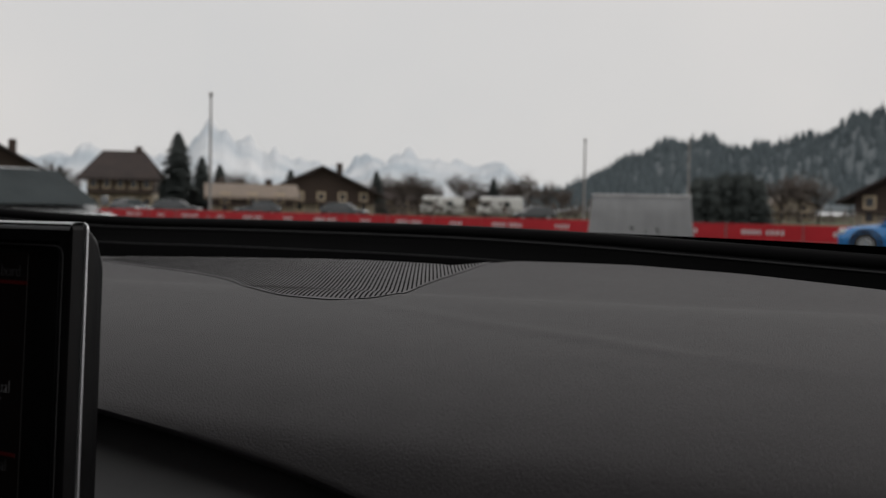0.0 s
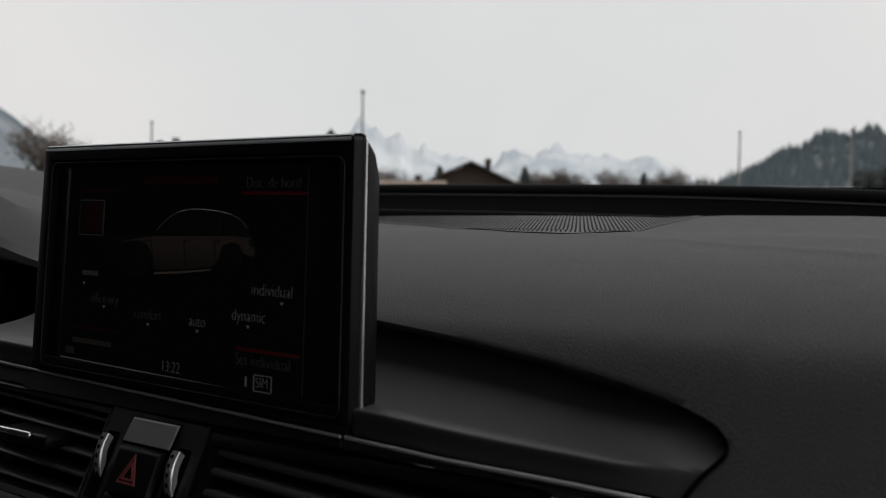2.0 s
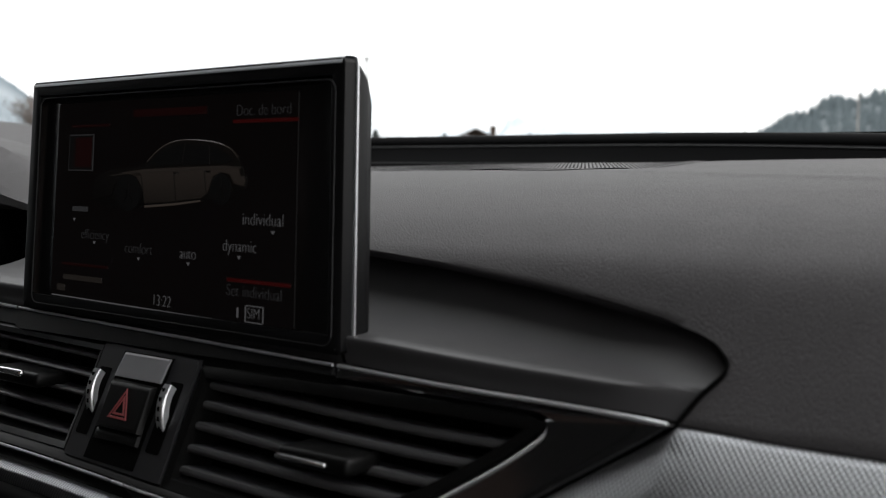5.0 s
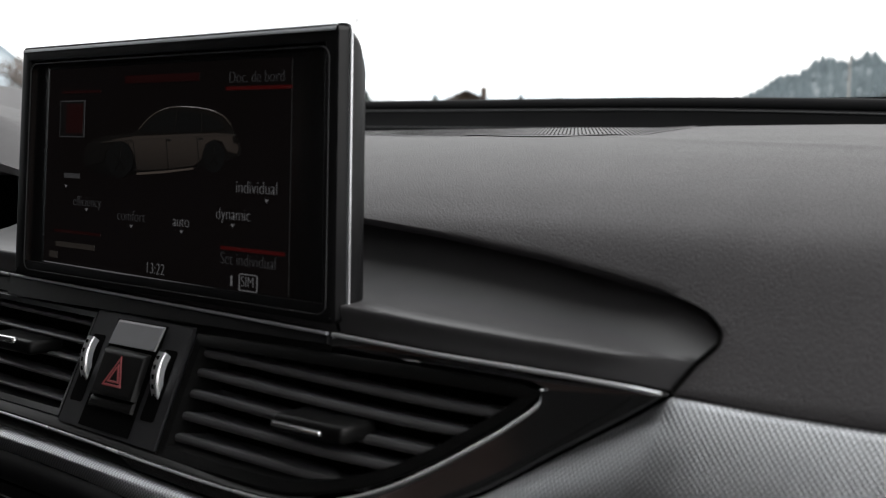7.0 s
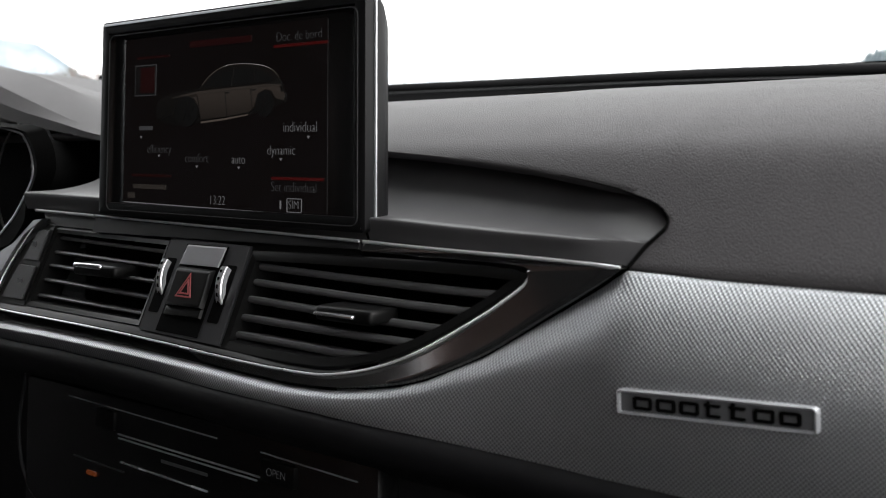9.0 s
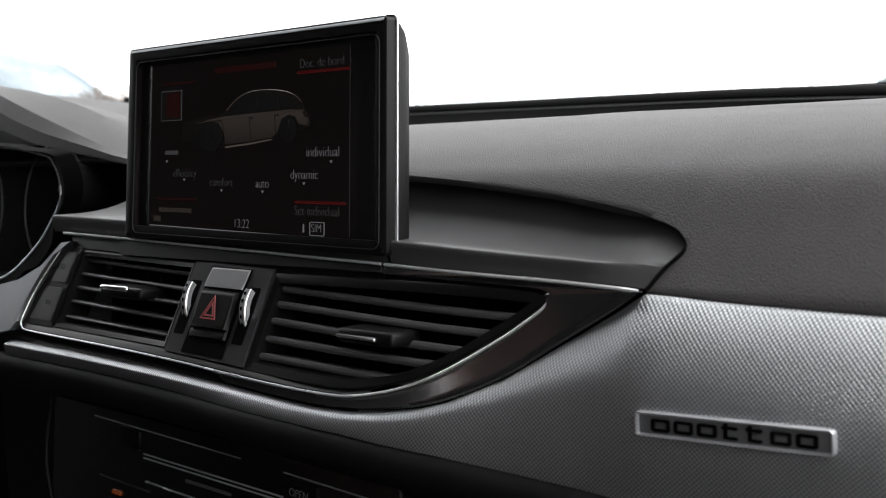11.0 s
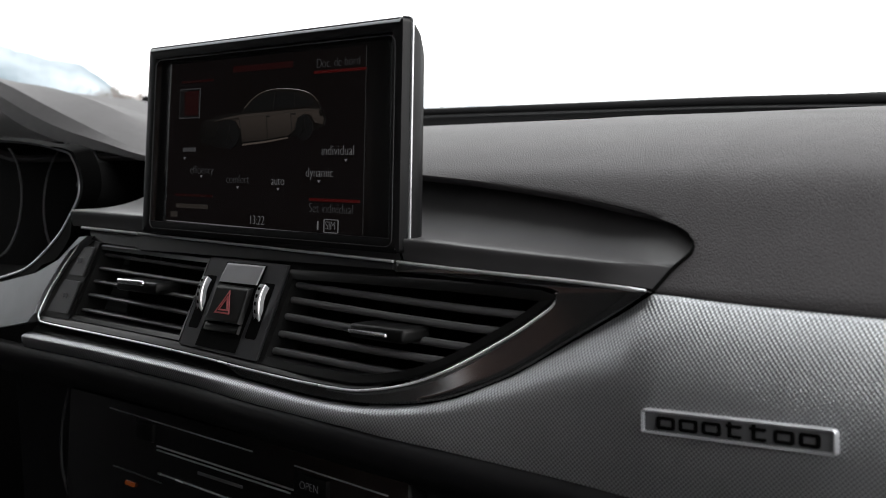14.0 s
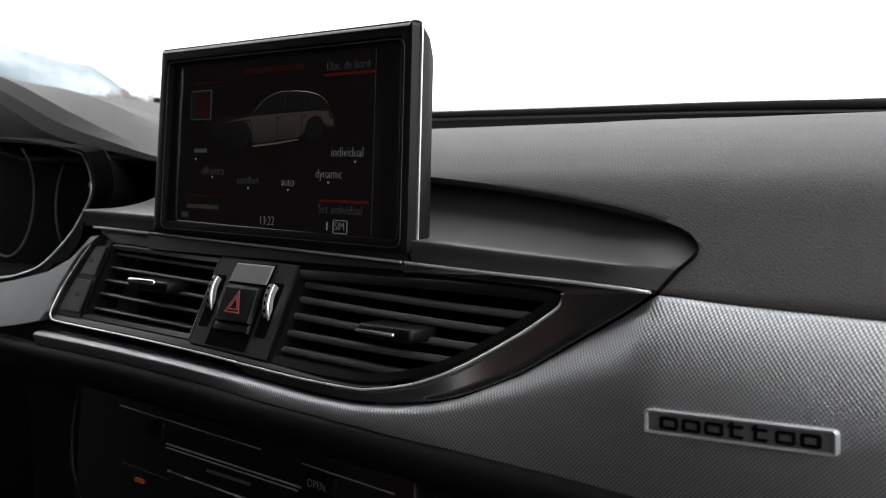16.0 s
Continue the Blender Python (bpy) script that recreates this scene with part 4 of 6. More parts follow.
part("bezel_glint_line", tube([(x, face_y(z) + 0.0003, z) for x, z in edge], 0.00030, 6, True), M_SATIN, display, "thin paler line for the highlight round the bezel")
glass = part("screen", flat(rounded(-0.0870, 0.0847, 0.9910, 1.0878, 0.001), face(0.0014), face(0.0040)), M_SCREEN, display, "dark display glass showing a drive-mode menu", smooth=False)
# sky light on the frame's top edge is put in as a silver strip
cap = [(-0.0003, -0.0024), (0.0002, -0.0010), (0.0014, 0.0003), (0.0024, 0.0007), (0.0062, 0.0008), (0.0062, -0.0004)]
part("lit_top_strip", grid([[(x, face_y(Z1) + py, Z1 + pz) for py, pz in cap] for x in frange(-0.1098, 0.1098, 9)]), M_ALU, display, "silver strip for the frame's sky-lit top edge", sharp=40)


def screen_pose(x, z):
    return pose(x, face_y(z) + 0.0011, z, 90 - 2.1, 0, 0)


def bar(name, x0, x1, z0, z1, mat, lift=0.0):
    return part(name, flat([(x0, z0), (x1, z0), (x1, z1), (x0, z1)], face(0.0012 - lift), face(0.0013)), mat, glass, smooth=False)


for text, x, z, size, mat in (("Doc. de bord", 0.0642, 1.0801, 0.0076, G_DIM),
                              ("individual", 0.0656, 1.0338, 0.0082, G_WHITE),
                              ("dynamic", 0.0518, 1.0222, 0.008, G_WHITE),
                              ("auto", 0.0184, 1.0173, 0.0078, G_WHITE),
                              ("comfort", -0.0171, 1.0177, 0.0078, G_DIM),
                              ("efficiency", -0.0516, 1.0227, 0.0076, G_DIM),
                              ("Set individual", 0.0612, 1.0036, 0.0078, G_DIM),
                              ("13:22", 0.0013, 0.9952, 0.0076, G_WHITE),
                              ("SIM", 0.0614, 0.9949, 0.0066, G_WHITE)):
    lettering("text", text, size * 0.95, screen_pose(x, z), mat, glass, 0.86)
for x, z in ((0.0717, 1.0289), (0.0516, 1.0177), (0.0187, 1.0130), (-0.0168, 1.0132), (-0.0518, 1.0190), (-0.0694, 1.0297)):
    part("menu_tick", flat([(x - 0.0011, z + 0.0006), (x + 0.0011, z + 0.0006), (x, z - 0.0008)], face(0.0011), face(0.0013)), G_WHITE, glass, smooth=False)
bar("menu_word", -0.0714, -0.0584, 1.0337, 1.0361, G_DIM)
bar("title_word", -0.0248, 0.0281, 1.0795, 1.0830, G_REDDIM)
bar("menu_line", 0.0454, 0.0853, 1.0749, 1.0764, G_RED)
bar("menu_line", 0.0444, 0.0826, 1.0073, 1.0088, G_RED)
bar("menu_line", -0.0750, -0.0434, 1.0755, 1.0768, G_REDDIM)
bar("menu_line", -0.0781, -0.0400, 1.0069, 1.0083, G_REDDIM)
bar("menu_word", -0.0765, -0.0444, 0.9999, 1.0024, G_BROWN2)
bar("status_mark", -0.0817, -0.0747, 0.9942, 0.9974, G_BROWN2)
bar("status_mark", 0.0510, 0.0521, 0.9926, 0.9969, G_WHITE)
bar("status_box", 0.0564, 0.0667, 0.9912, 0.9916, G_WHITE)
bar("status_box", 0.0567, 0.0670, 0.9979, 0.9983, G_WHITE)
bar("status_box", 0.0561, 0.0567, 0.9915, 0.9979, G_WHITE)
bar("status_box", 0.0667, 0.0673, 0.9916, 0.9980, G_WHITE)
bar("menu_icon", -0.0765, -0.0557, 1.0538, 1.0719, G_DIM)
bar("menu_icon", -0.0760, -0.0562, 1.0543, 1.0713, G_BLACK, 0.0001)
bar("menu_icon", -0.0707, -0.0569, 1.0557, 1.0702, G_REDDIM, 0.0002)
# white glowing line along the lower edge of the glass
part("lower_edge_line", flat([(-0.0859, 0.9914), (0.0830, 0.9898), (0.0830, 0.9904), (-0.0859, 0.9920)], face(0.0012), face(0.0013)), G_WHITE, glass, smooth=False)
# picture of an estate car on the screen
G_PAINT = picture_paint("display_picture_paint", (0.10, 0.078, 0.065), (0.56, 0.44, 0.37), 1.034, 1.054, 0.0080)
G_SHADE = picture_paint("display_picture_shade", (0.03, 0.026, 0.023), (0.26, 0.205, 0.175), 1.036, 1.068, 0.0032)
body_line = [(-0.0532, 1.0387), (-0.0559, 1.0433), (-0.0543, 1.0490), (-0.0496, 1.0521), (-0.0398, 1.0548), (-0.0165, 1.0562), (-0.0085, 1.0612), (-0.0005, 1.0654), (0.0086, 1.0676), (0.0199, 1.0677), (0.0325, 1.0669), (0.0434, 1.0642), (0.0477, 1.0613), (0.0523, 1.0561), (0.0555, 1.0504), (0.0547, 1.0470), (0.0461, 1.0447), (0.0273, 1.0413), (0.0068, 1.0388), (-0.0136, 1.0373), (-0.0379, 1.0360)]
part("picture_body", flat(body_line, face(0.0011), face(0.0013)), G_SHADE, glass, smooth=False)
side = [(-0.0331, 1.0529), (-0.0156, 1.0547), (0.0135, 1.0557), (0.0407, 1.0565), (0.0511, 1.0560), (0.0547, 1.0504), (0.0538, 1.0477), (0.0475, 1.0488), (0.0444, 1.0529), (0.0391, 1.0538), (0.0336, 1.0517), (0.0309, 1.0450), (0.0266, 1.0422), (0.0069, 1.0402), (-0.0135, 1.0389), (-0.0156, 1.0459), (-0.0201, 1.0512)]
part("picture_side", flat(side, face(0.0009), face(0.0010)), G_PAINT, glass, smooth=False)
bonnet = [(-0.0545, 1.0468), (-0.0499, 1.0497), (-0.0403, 1.0512), (-0.0176, 1.0531), (-0.0160, 1.0516), (-0.0294, 1.0503), (-0.0371, 1.0475), (-0.0389, 1.0424), (-0.0521, 1.0400)]
part("picture_bonnet", flat(bonnet, face(0.0009), face(0.0010)), G_SHADE, glass, smooth=False)
for p, q in (((-0.0163, 1.0527), (0.0077, 1.0538)), ((0.0077, 1.0538), (0.0269, 1.0547)), ((0.0269, 1.0547), (0.0519, 1.0556)), ((-0.0403, 1.0513), (-0.0176, 1.0532))):
    part("picture_shoulder", flat([p, q, (q[0], q[1] + 0.0005), (p[0], p[1] + 0.0005)], face(0.0007), face(0.0008)), G_BROWN2, glass, smooth=False)
for p, q in (((0.0069, 1.0538), (0.0090, 1.0402)), ((0.0278, 1.0546), (0.0294, 1.0445)), ((-0.0168, 1.0520), (-0.0140, 1.0400))):
    part("picture_seam", flat([p, (p[0] + 0.0004, p[1]), (q[0] + 0.0004, q[1]), q], face(0.0007), face(0.0008)), G_BLACK, glass, smooth=False)
for x, z in ((0.0072, 1.0526), (0.0289, 1.0534)):
    part("picture_handle", flat([(x, z), (x + 0.0035, z + 0.0001), (x + 0.0035, z + 0.0009), (x, z + 0.0008)], face(0.0006), face(0.0007)), G_BLACK, glass, smooth=False)
part("picture_lamp", flat([(0.0508, 1.0551), (0.0534, 1.0554), (0.0542, 1.0522), (0.0521, 1.0520)], face(0.0006), face(0.0007)), G_SHADE, glass, smooth=False)
win = [(-0.0126, 1.0564), (-0.0051, 1.0617), (0.0014, 1.0646), (0.0092, 1.0662), (0.0199, 1.0663), (0.0314, 1.0652), (0.0410, 1.0623), (0.0461, 1.0593), (0.0427, 1.0578), (0.0213, 1.0571)]
part("picture_window", flat(win, face(0.0009), face(0.0010)), G_BLACK, glass, smooth=False)
for cx, cz, rx, rz in ((-0.0263, 1.0437, 0.0098, 0.0086), (0.0390, 1.0462, 0.0070, 0.0068)):
    def oval(q):
        return [(cx + rx * q * math.cos(2 * math.pi * k / 24), cz + rz * q * math.sin(2 * math.pi * k / 24)) for k in range(24)]
    part("picture_wheel", flat(oval(1.0), face(0.0008), face(0.0009)), G_BLACK, glass, smooth=False)
    for k in range(5):
        a = 2 * math.pi * k / 5 + 0.3
        e = [(cx + rx * q * math.cos(a + d), cz + rz * q * math.sin(a + d)) for q, d in ((0.12, -0.6), (0.66, -0.14), (0.66, 0.14), (0.12, 0.6))]
        part("picture_spoke", flat(e, face(0.0006), face(0.0007)), G_SHADE, glass, smooth=False)
part("picture_sill", flat([(-0.0135, 1.0379), (0.0069, 1.0394), (0.0261, 1.0413), (0.0262, 1.0406), (0.0070, 1.0384), (-0.0133, 1.0369)], face(0.0008), face(0.0009)), G_BROWN, glass, smooth=False)
rail = spline([(-0.0125, 1.0583), (-0.0060, 1.0629), (0.0024, 1.0665), (0.0141, 1.0681), (0.0325, 1.0671), (0.0440, 1.0642), (0.0496, 1.0601)], 4)
part("picture_roofline", tube([(x, face_y(z) + 0.0008, z) for x, z in rail], 0.00017, 4), G_BROWN, glass)
for x0, z0, x1, z1 in ((0.0121, 1.0568, 0.0141, 1.0662), (0.0310, 1.0572, 0.0305, 1.0652)):
    part("picture_pillar", flat([(x0 - 0.0004, z0), (x0 + 0.0004, z0), (x1 + 0.0003, z1), (x1 - 0.0003, z1)], face(0.0007), face(0.0008)), G_SHADE, glass, smooth=False)

SETTING = CABIN
part("foot_flap", flat([(-0.1205, 0.9857), (0.1122, 0.9807), (0.1130, 0.9774), (-0.1170, 0.9767)], off(-0.0022), off(0.006)), M_FRAME, display, "black flap under the display", smooth=False)
part("foot_line", tube([(-0.1205, fascia(-0.12, 0.986) - 0.0026, 0.9861), (0.1122, fascia(0.112, 0.981) - 0.0026, 0.9811)], 0.0007, 8), M_SIDE, display, "silver line under the display")

# ---- badge on the aluminium trim ----
badge = thing("badge", (0.29, 0.005, 0.922), "grey enamel badge in a silver frame on the trim", "badge")


def plate_y(x, z):
    return trim_y(x, z) - 0.0014


bo = [(x, z + 0.022 * (x - 0.293)) for x, z in rounded(0.2570, 0.3293, 0.9254, 0.9347, 0.0016)]
part("badge_plate", flat(inset(bo, 0.0008), lambda x, z: plate_y(x, z), lambda x, z: plate_y(x, z) + 0.004), M_BADGE, badge, "grey enamel field", smooth=False)
part("badge_frame", rim(bo, 0.0011, lambda x, z: plate_y(x, z) - 0.0014, 0.006, 0.0004), M_SIDE, badge, "bright silver frame", sharp=50)


def badge_mark(x0, x1, z0, z1):
    return part("badge_mark", rim(rounded(x0, x1, z0, z1, 0.0010, 3), 0.0012, lambda x, z: plate_y(x, z) - 0.0012, 0.0012, 0.0002), M_VOID, badge, sharp=50)


for k in range(7):
    x0 = 0.2632 + 0.0089 * k
    za = 0.9276 + 0.022 * (x0 - 0.293)
    if k in (3, 4):
        for xa, xb, zb, zc in ((x0 + 0.0008, x0 + 0.0022, za, za + 0.0058), (x0, x0 + 0.0060, za + 0.0036, za + 0.0047), (x0 + 0.0008, x0 + 0.0060, za, za + 0.0011)):
            y = plate_y(xa, zb)
            part("badge_mark", soft_box(xa, xb, y - 0.0010, y + 0.001, zb, zc, 0.0003, 1), M_VOID, badge)
    else:
        badge_mark(x0, x0 + 0.0072, za, za + 0.0048)

# ---- instrument cluster ----
cluster = thing("instrument_cluster", (-0.40, 0.05, 0.98), "dark instrument cluster with chrome ring under a leather hood", "instrument cluster")
ring_pts = spline([(-0.55, 0.9345), (-0.46, 0.9355), (-0.40, 0.9384), (-0.3635, 0.9439), (-0.3285, 0.9534), (-0.2896, 0.9749), (-0.2704, 0.9918), (-0.2580, 1.0069), (-0.2590, 1.0208),
                   (-0.2690, 1.0335), (-0.2850, 1.0400), (-0.36, 1.048), (-0.55, 1.056)], 6)
part("chrome_ring", tube([(x, 0.030, z) for x, z in ring_pts], 0.0010, 8), M_SIDE, cluster, "slim silver ring")
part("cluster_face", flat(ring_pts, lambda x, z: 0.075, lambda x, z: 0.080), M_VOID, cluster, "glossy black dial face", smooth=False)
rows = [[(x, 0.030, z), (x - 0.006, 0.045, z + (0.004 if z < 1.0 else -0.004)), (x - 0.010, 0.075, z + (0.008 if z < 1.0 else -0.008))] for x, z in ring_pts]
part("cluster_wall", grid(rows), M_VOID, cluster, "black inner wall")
for cx, r in ((-0.335, 0.050), (-0.475, 0.050)):
    part("dial_ring", tube([(cx + r * math.cos(2 * math.pi * k / 40), 0.066, 1.000 + r * math.sin(2 * math.pi * k / 40)) for k in range(40)], 0.0008, 6, True), M_SLAT, cluster, "thin silver dial ring")
for x, z, w in ((-0.300, 1.010, 0.006), (-0.345, 1.012, 0.004), (-0.325, 0.985, 0.008), (-0.352, 0.975, 0.012)):
    part("dial_mark", box(x, x + w, 0.0735, 0.0745, z, z + 0.004), G_DIM, cluster)
rows = []
for i in range(len(ring_pts)):
    x, z = ring_pts[i]
    rows.append([(x, 0.030, z), (x + (0.012 if x > -0.30 else 0.0), 0.026, z - (0.012 if z < 0.99 else -0.001)), (x + (0.024 if x > -0.30 else 0.0), 0.034, z - (0.018 if z < 0.99 else -0.003))])
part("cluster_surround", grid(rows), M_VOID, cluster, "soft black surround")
hood = thing("cluster_hood", (-0.42, 0.1, 1.06), "charcoal leather hood arching over the instrument cluster", "hood")
h_low = spline([(-0.8424, 0.064, 1.1438), (-0.6361, 0.064, 1.124), (-0.4952, 0.064, 1.0858), (-0.4225, 0.064, 1.0627), (-0.3577, 0.064, 1.049), (-0.2801, 0.064, 1.0386), (-0.2284, 0.064, 1.0319), (-0.164, 0.064, 1.0262)], 4)
h_mid = spline([(-0.80, 0.06, 1.158), (-0.62, 0.065, 1.134), (-0.4965, 0.07, 1.1075), (-0.3933, 0.07, 1.0789), (-0.3386, 0.07, 1.0639), (-0.2926, 0.07, 1.0516), (-0.2394, 0.07, 1.0392), (-0.18, 0.075, 1.0305)], 4)
h_up = spline([(-0.88, 0.10, 1.172), (-0.72, 0.105, 1.143), (-0.5561, 0.105, 1.1129), (-0.4580, 0.105, 1.0991), (-0.3919, 0.105, 1.0864), (-0.345, 0.105, 1.0748), (-0.3089, 0.105, 1.0648), (-0.25, 0.11, 1.047)], 4)
h_back = [(x - 0.03, y + 0.12, z - 0.022) for x, y, z in h_up]
rows = []
for a, b, c, d in zip(h_low, h_mid, h_up, h_back):
    a, b, c, d = (Vector(q) for q in (a, b, c, d))
    rows.append([a + Vector((0, 0.03, -0.002)), a, a + (b - a) * 0.5 + Vector((0, -0.003, 0.001)), b, b + (c - b) * 0.35 + Vector((0, 0, 0.0008)), b + (c - b) * 0.7 + Vector((0, 0, 0.0006)), c, d])
part("hood_face", grid([r[:4] for r in rows]), M_LEATHER, hood, "leather face over the dials", sharp=25)
part("hood_top", grid([r[3:] for r in rows]), M_LEATHER, hood, "leather top sloping to the windscreen", sharp=25)
ct = [(-0.1787, 0.9825), (-0.2034, 0.9665), (-0.2266, 0.9565), (-0.2688, 0.9483), (-0.3050, 0.9426), (-0.40, 0.937), (-0.40, 0.9130), (-0.3017, 0.9152), (-0.2651, 0.9170), (-0.2362, 0.9214), (-0.2100, 0.9262),
      (-0.2062, 0.9320), (-0.2062, 0.9390), (-0.2044, 0.9491), (-0.1990, 0.9632), (-0.1890, 0.9815)]
part("cluster_trim", flat(ct, off(-0.004), off(0.006)), M_ALU, dash, "aluminium end of the trim beside the cluster", smooth=False)

# ---- media unit in the console ----
media = thing("media_unit", (-0.03, 0.0, 0.84), "glossy black media unit with disc slot in the console", "media unit")
part("faceplate", soft_box(-0.195, 0.128, -0.005, 0.05, 0.70, 0.884, 0.004), M_BEZEL, media, "glossy black faceplate")
part("faceplate_edge", tube(spline([(-0.196, -0.004, 0.884), (-0.204, -0.004, 0.850), (-0.197, -0.004, 0.823), (-0.174, -0.004, 0.807), (-0.10, -0.004, 0.795)], 5), 0.0012, 6), M_SATIN, media)
for x0, x1, z0, z1, r, mat in ((-0.1395, 0.0092, 0.8778, 0.8757, 0.0004, M_SIDE),
                               (-0.0840, 0.0488, 0.8633, 0.8624, 0.0005, M_SIDE),
                               (-0.0838, 0.0425, 0.8611, 0.8603, 0.0005, M_SIDE),
                               (-0.0814, 0.0015, 0.8480, 0.8471, 0.0006, M_LINE),
                               (0.0453, 0.1153, 0.8747, 0.8730, 0.0004, M_SIDE),
                               (-0.1328, -0.0773, 0.8434, 0.8429, 0.0005, M_SATIN)):
    part("trim_line", tube([(x0, -0.0056, z0), (x1, -0.0056, z1)], r, 6), mat, media)
k = part("open_key", soft_box(0.0470, 0.0730, -0.0075, 0.002, 0.8613, 0.8723, 0.0012), M_KEY, media, "black key")
lettering("text", "OPEN", 0.0058, pose(0.0600, -0.0078, 0.8668, 90, 0, 0), G_DIM, k)
part("key", soft_box(-0.1072, -0.0872, -0.0070, 0.002, 0.8646, 0.8756, 0.0012), M_KEY, media, "black key")
part("indicator_lamp", soft_box(-0.1175, -0.1075, -0.0065, 0.0, 0.8349, 0.8375, 0.0006, 1), G_LED, media, "small orange lamp")
part("maker_word", box(-0.0409, 0.0013, -0.0057, -0.0052, 0.8547, 0.8563), M_GREYTOP, media, "pale printed word")

# ---- outdoors: car park, village, wood and mountains ----
EYE = (0.4338, -0.2818)
SETTING = Matrix.Identity(4)
SPREAD, NOSE = 1.1326, 7.205


def bearing(az, d, z=0.0):
    """A place at a compass bearing from the car, in degrees to the right of its nose, and a distance."""
    a, d = radians(NOSE + SPREAD * az), d / SPREAD
    return (EYE[0] + d * math.sin(a), EYE[1] + d * math.cos(a), z)


def height(el, d):
    return 1.108 + d * math.tan(radians(el))


def facing(az, d, turn=0.0, z=0.0):
    """The pose of a thing whose front (-y) looks back at the car, turned by so many degrees."""
    x, y, z = bearing(az, d, z)
    return pose(x, y, z, 0, 0, -(NOSE + SPREAD * az) + turn)


def disc(r0, r1, z, n=72):
    rows = [[(r * math.sin(2 * math.pi * k / n), r * math.cos(2 * math.pi * k / n), z) for k in range(n)] for r in (r0, (r0 + r1) / 2, r1)]
    return grid(rows, True)


rows = []
for r in (0.0, 20, 60, 100, 200, 400, 900, 2000, 4500):
    rows.append([(r * math.sin(2 * math.pi * k / 72), r * math.cos(2 * math.pi * k / 72), 0.0) for k in range(72)])
ground = single("ground", grid(rows, True), M_GROUND, "grey asphalt car park running out to the valley floor", "ground", "structure")
rows = []
for az in frange(-85, 30, 60):
    rows.append([bearing(az, d, 0.02) for d in (108, 180, 300, 700, 2500)])
single("ground_meadow", grid(rows), M_MEADOW, "dull winter meadow beyond the car park", "meadow", "structure")

# red banner fence
B0, B1 = Vector(bearing(-10, 48)), Vector(bearing(-50, 96))
run = B1 - B0
length = run.length
u = run.normalized()
ang = math.degrees(math.atan2(u.y, u.x)) + 180
PANELS = 19
step = length / PANELS
for i in range(PANELS):
    c = B0 + u * step * (i + 0.5)
    ban = thing("banner", (0, 0, 0), "red vinyl banner with white lettering on a low fence", "banner", "banner fence")
    n = 12
    rows = []
    for k in range(n + 1):
        x = -step / 2 + 0.02 + (step - 0.04) * k / n
        w = 0.02 * math.sin(k * 1.7 + i)
        rows.append([(x, w - 0.012, 0.02), (x, w * 1.6 - 0.012, 0.35), (x, w - 0.012, 0.69), (x, w + 0.012, 0.69), (x, w * 1.6 + 0.012, 0.35), (x, w + 0.012, 0.02)])
    part("sheet", grid(rows, True), M_BANNER, ban, "glossy red sheet")
    for x in (-step / 2 + 0.03, step / 2 - 0.03):
        part("post", tube([(x, 0.05, 0.0), (x, 0.05, 0.74)], 0.02, 6), M_POLE, ban)
    if i % 2 == 0:
        marks = [(-0.95, -0.05), (0.12, 0.95)]
    else:
        marks = [(-0.42, 0.42)]
    for a, b in marks:
        for x in frange(a, b, max(2, int((b - a) / 0.17) + 1))[:-1]:
            part("print", soft_box(x + 0.02, x + 0.14, -0.06, -0.04, 0.27, 0.45, 0.006, 1), M_WHITEPRINT, ban)
    ban.matrix_basis = pose(c.x, c.y, 0, 0, 0, ang)


# vehicles
def wheel_geo(x, y, r, w):
    rows = []
    for k in range(25):
        a = 2 * math.pi * k / 24
        rows.append([(x + rr * math.cos(a), y + yy, r + rr * math.sin(a)) for rr, yy in ((r * 0.62, -w), (r * 0.92, -w), (r, -w * 0.7), (r, w * 0.7), (r * 0.92, w), (r * 0.62, w))])
    return grid(rows, True)


def rim_geo(x, y, r):
    rows = []
    for k in range(25):
        a = 2 * math.pi * k / 24
        rows.append([(x + rr * math.cos(a), y, r + rr * math.sin(a)) for rr in (0.02, r * 0.4, r * 0.62)])
    return grid(rows)


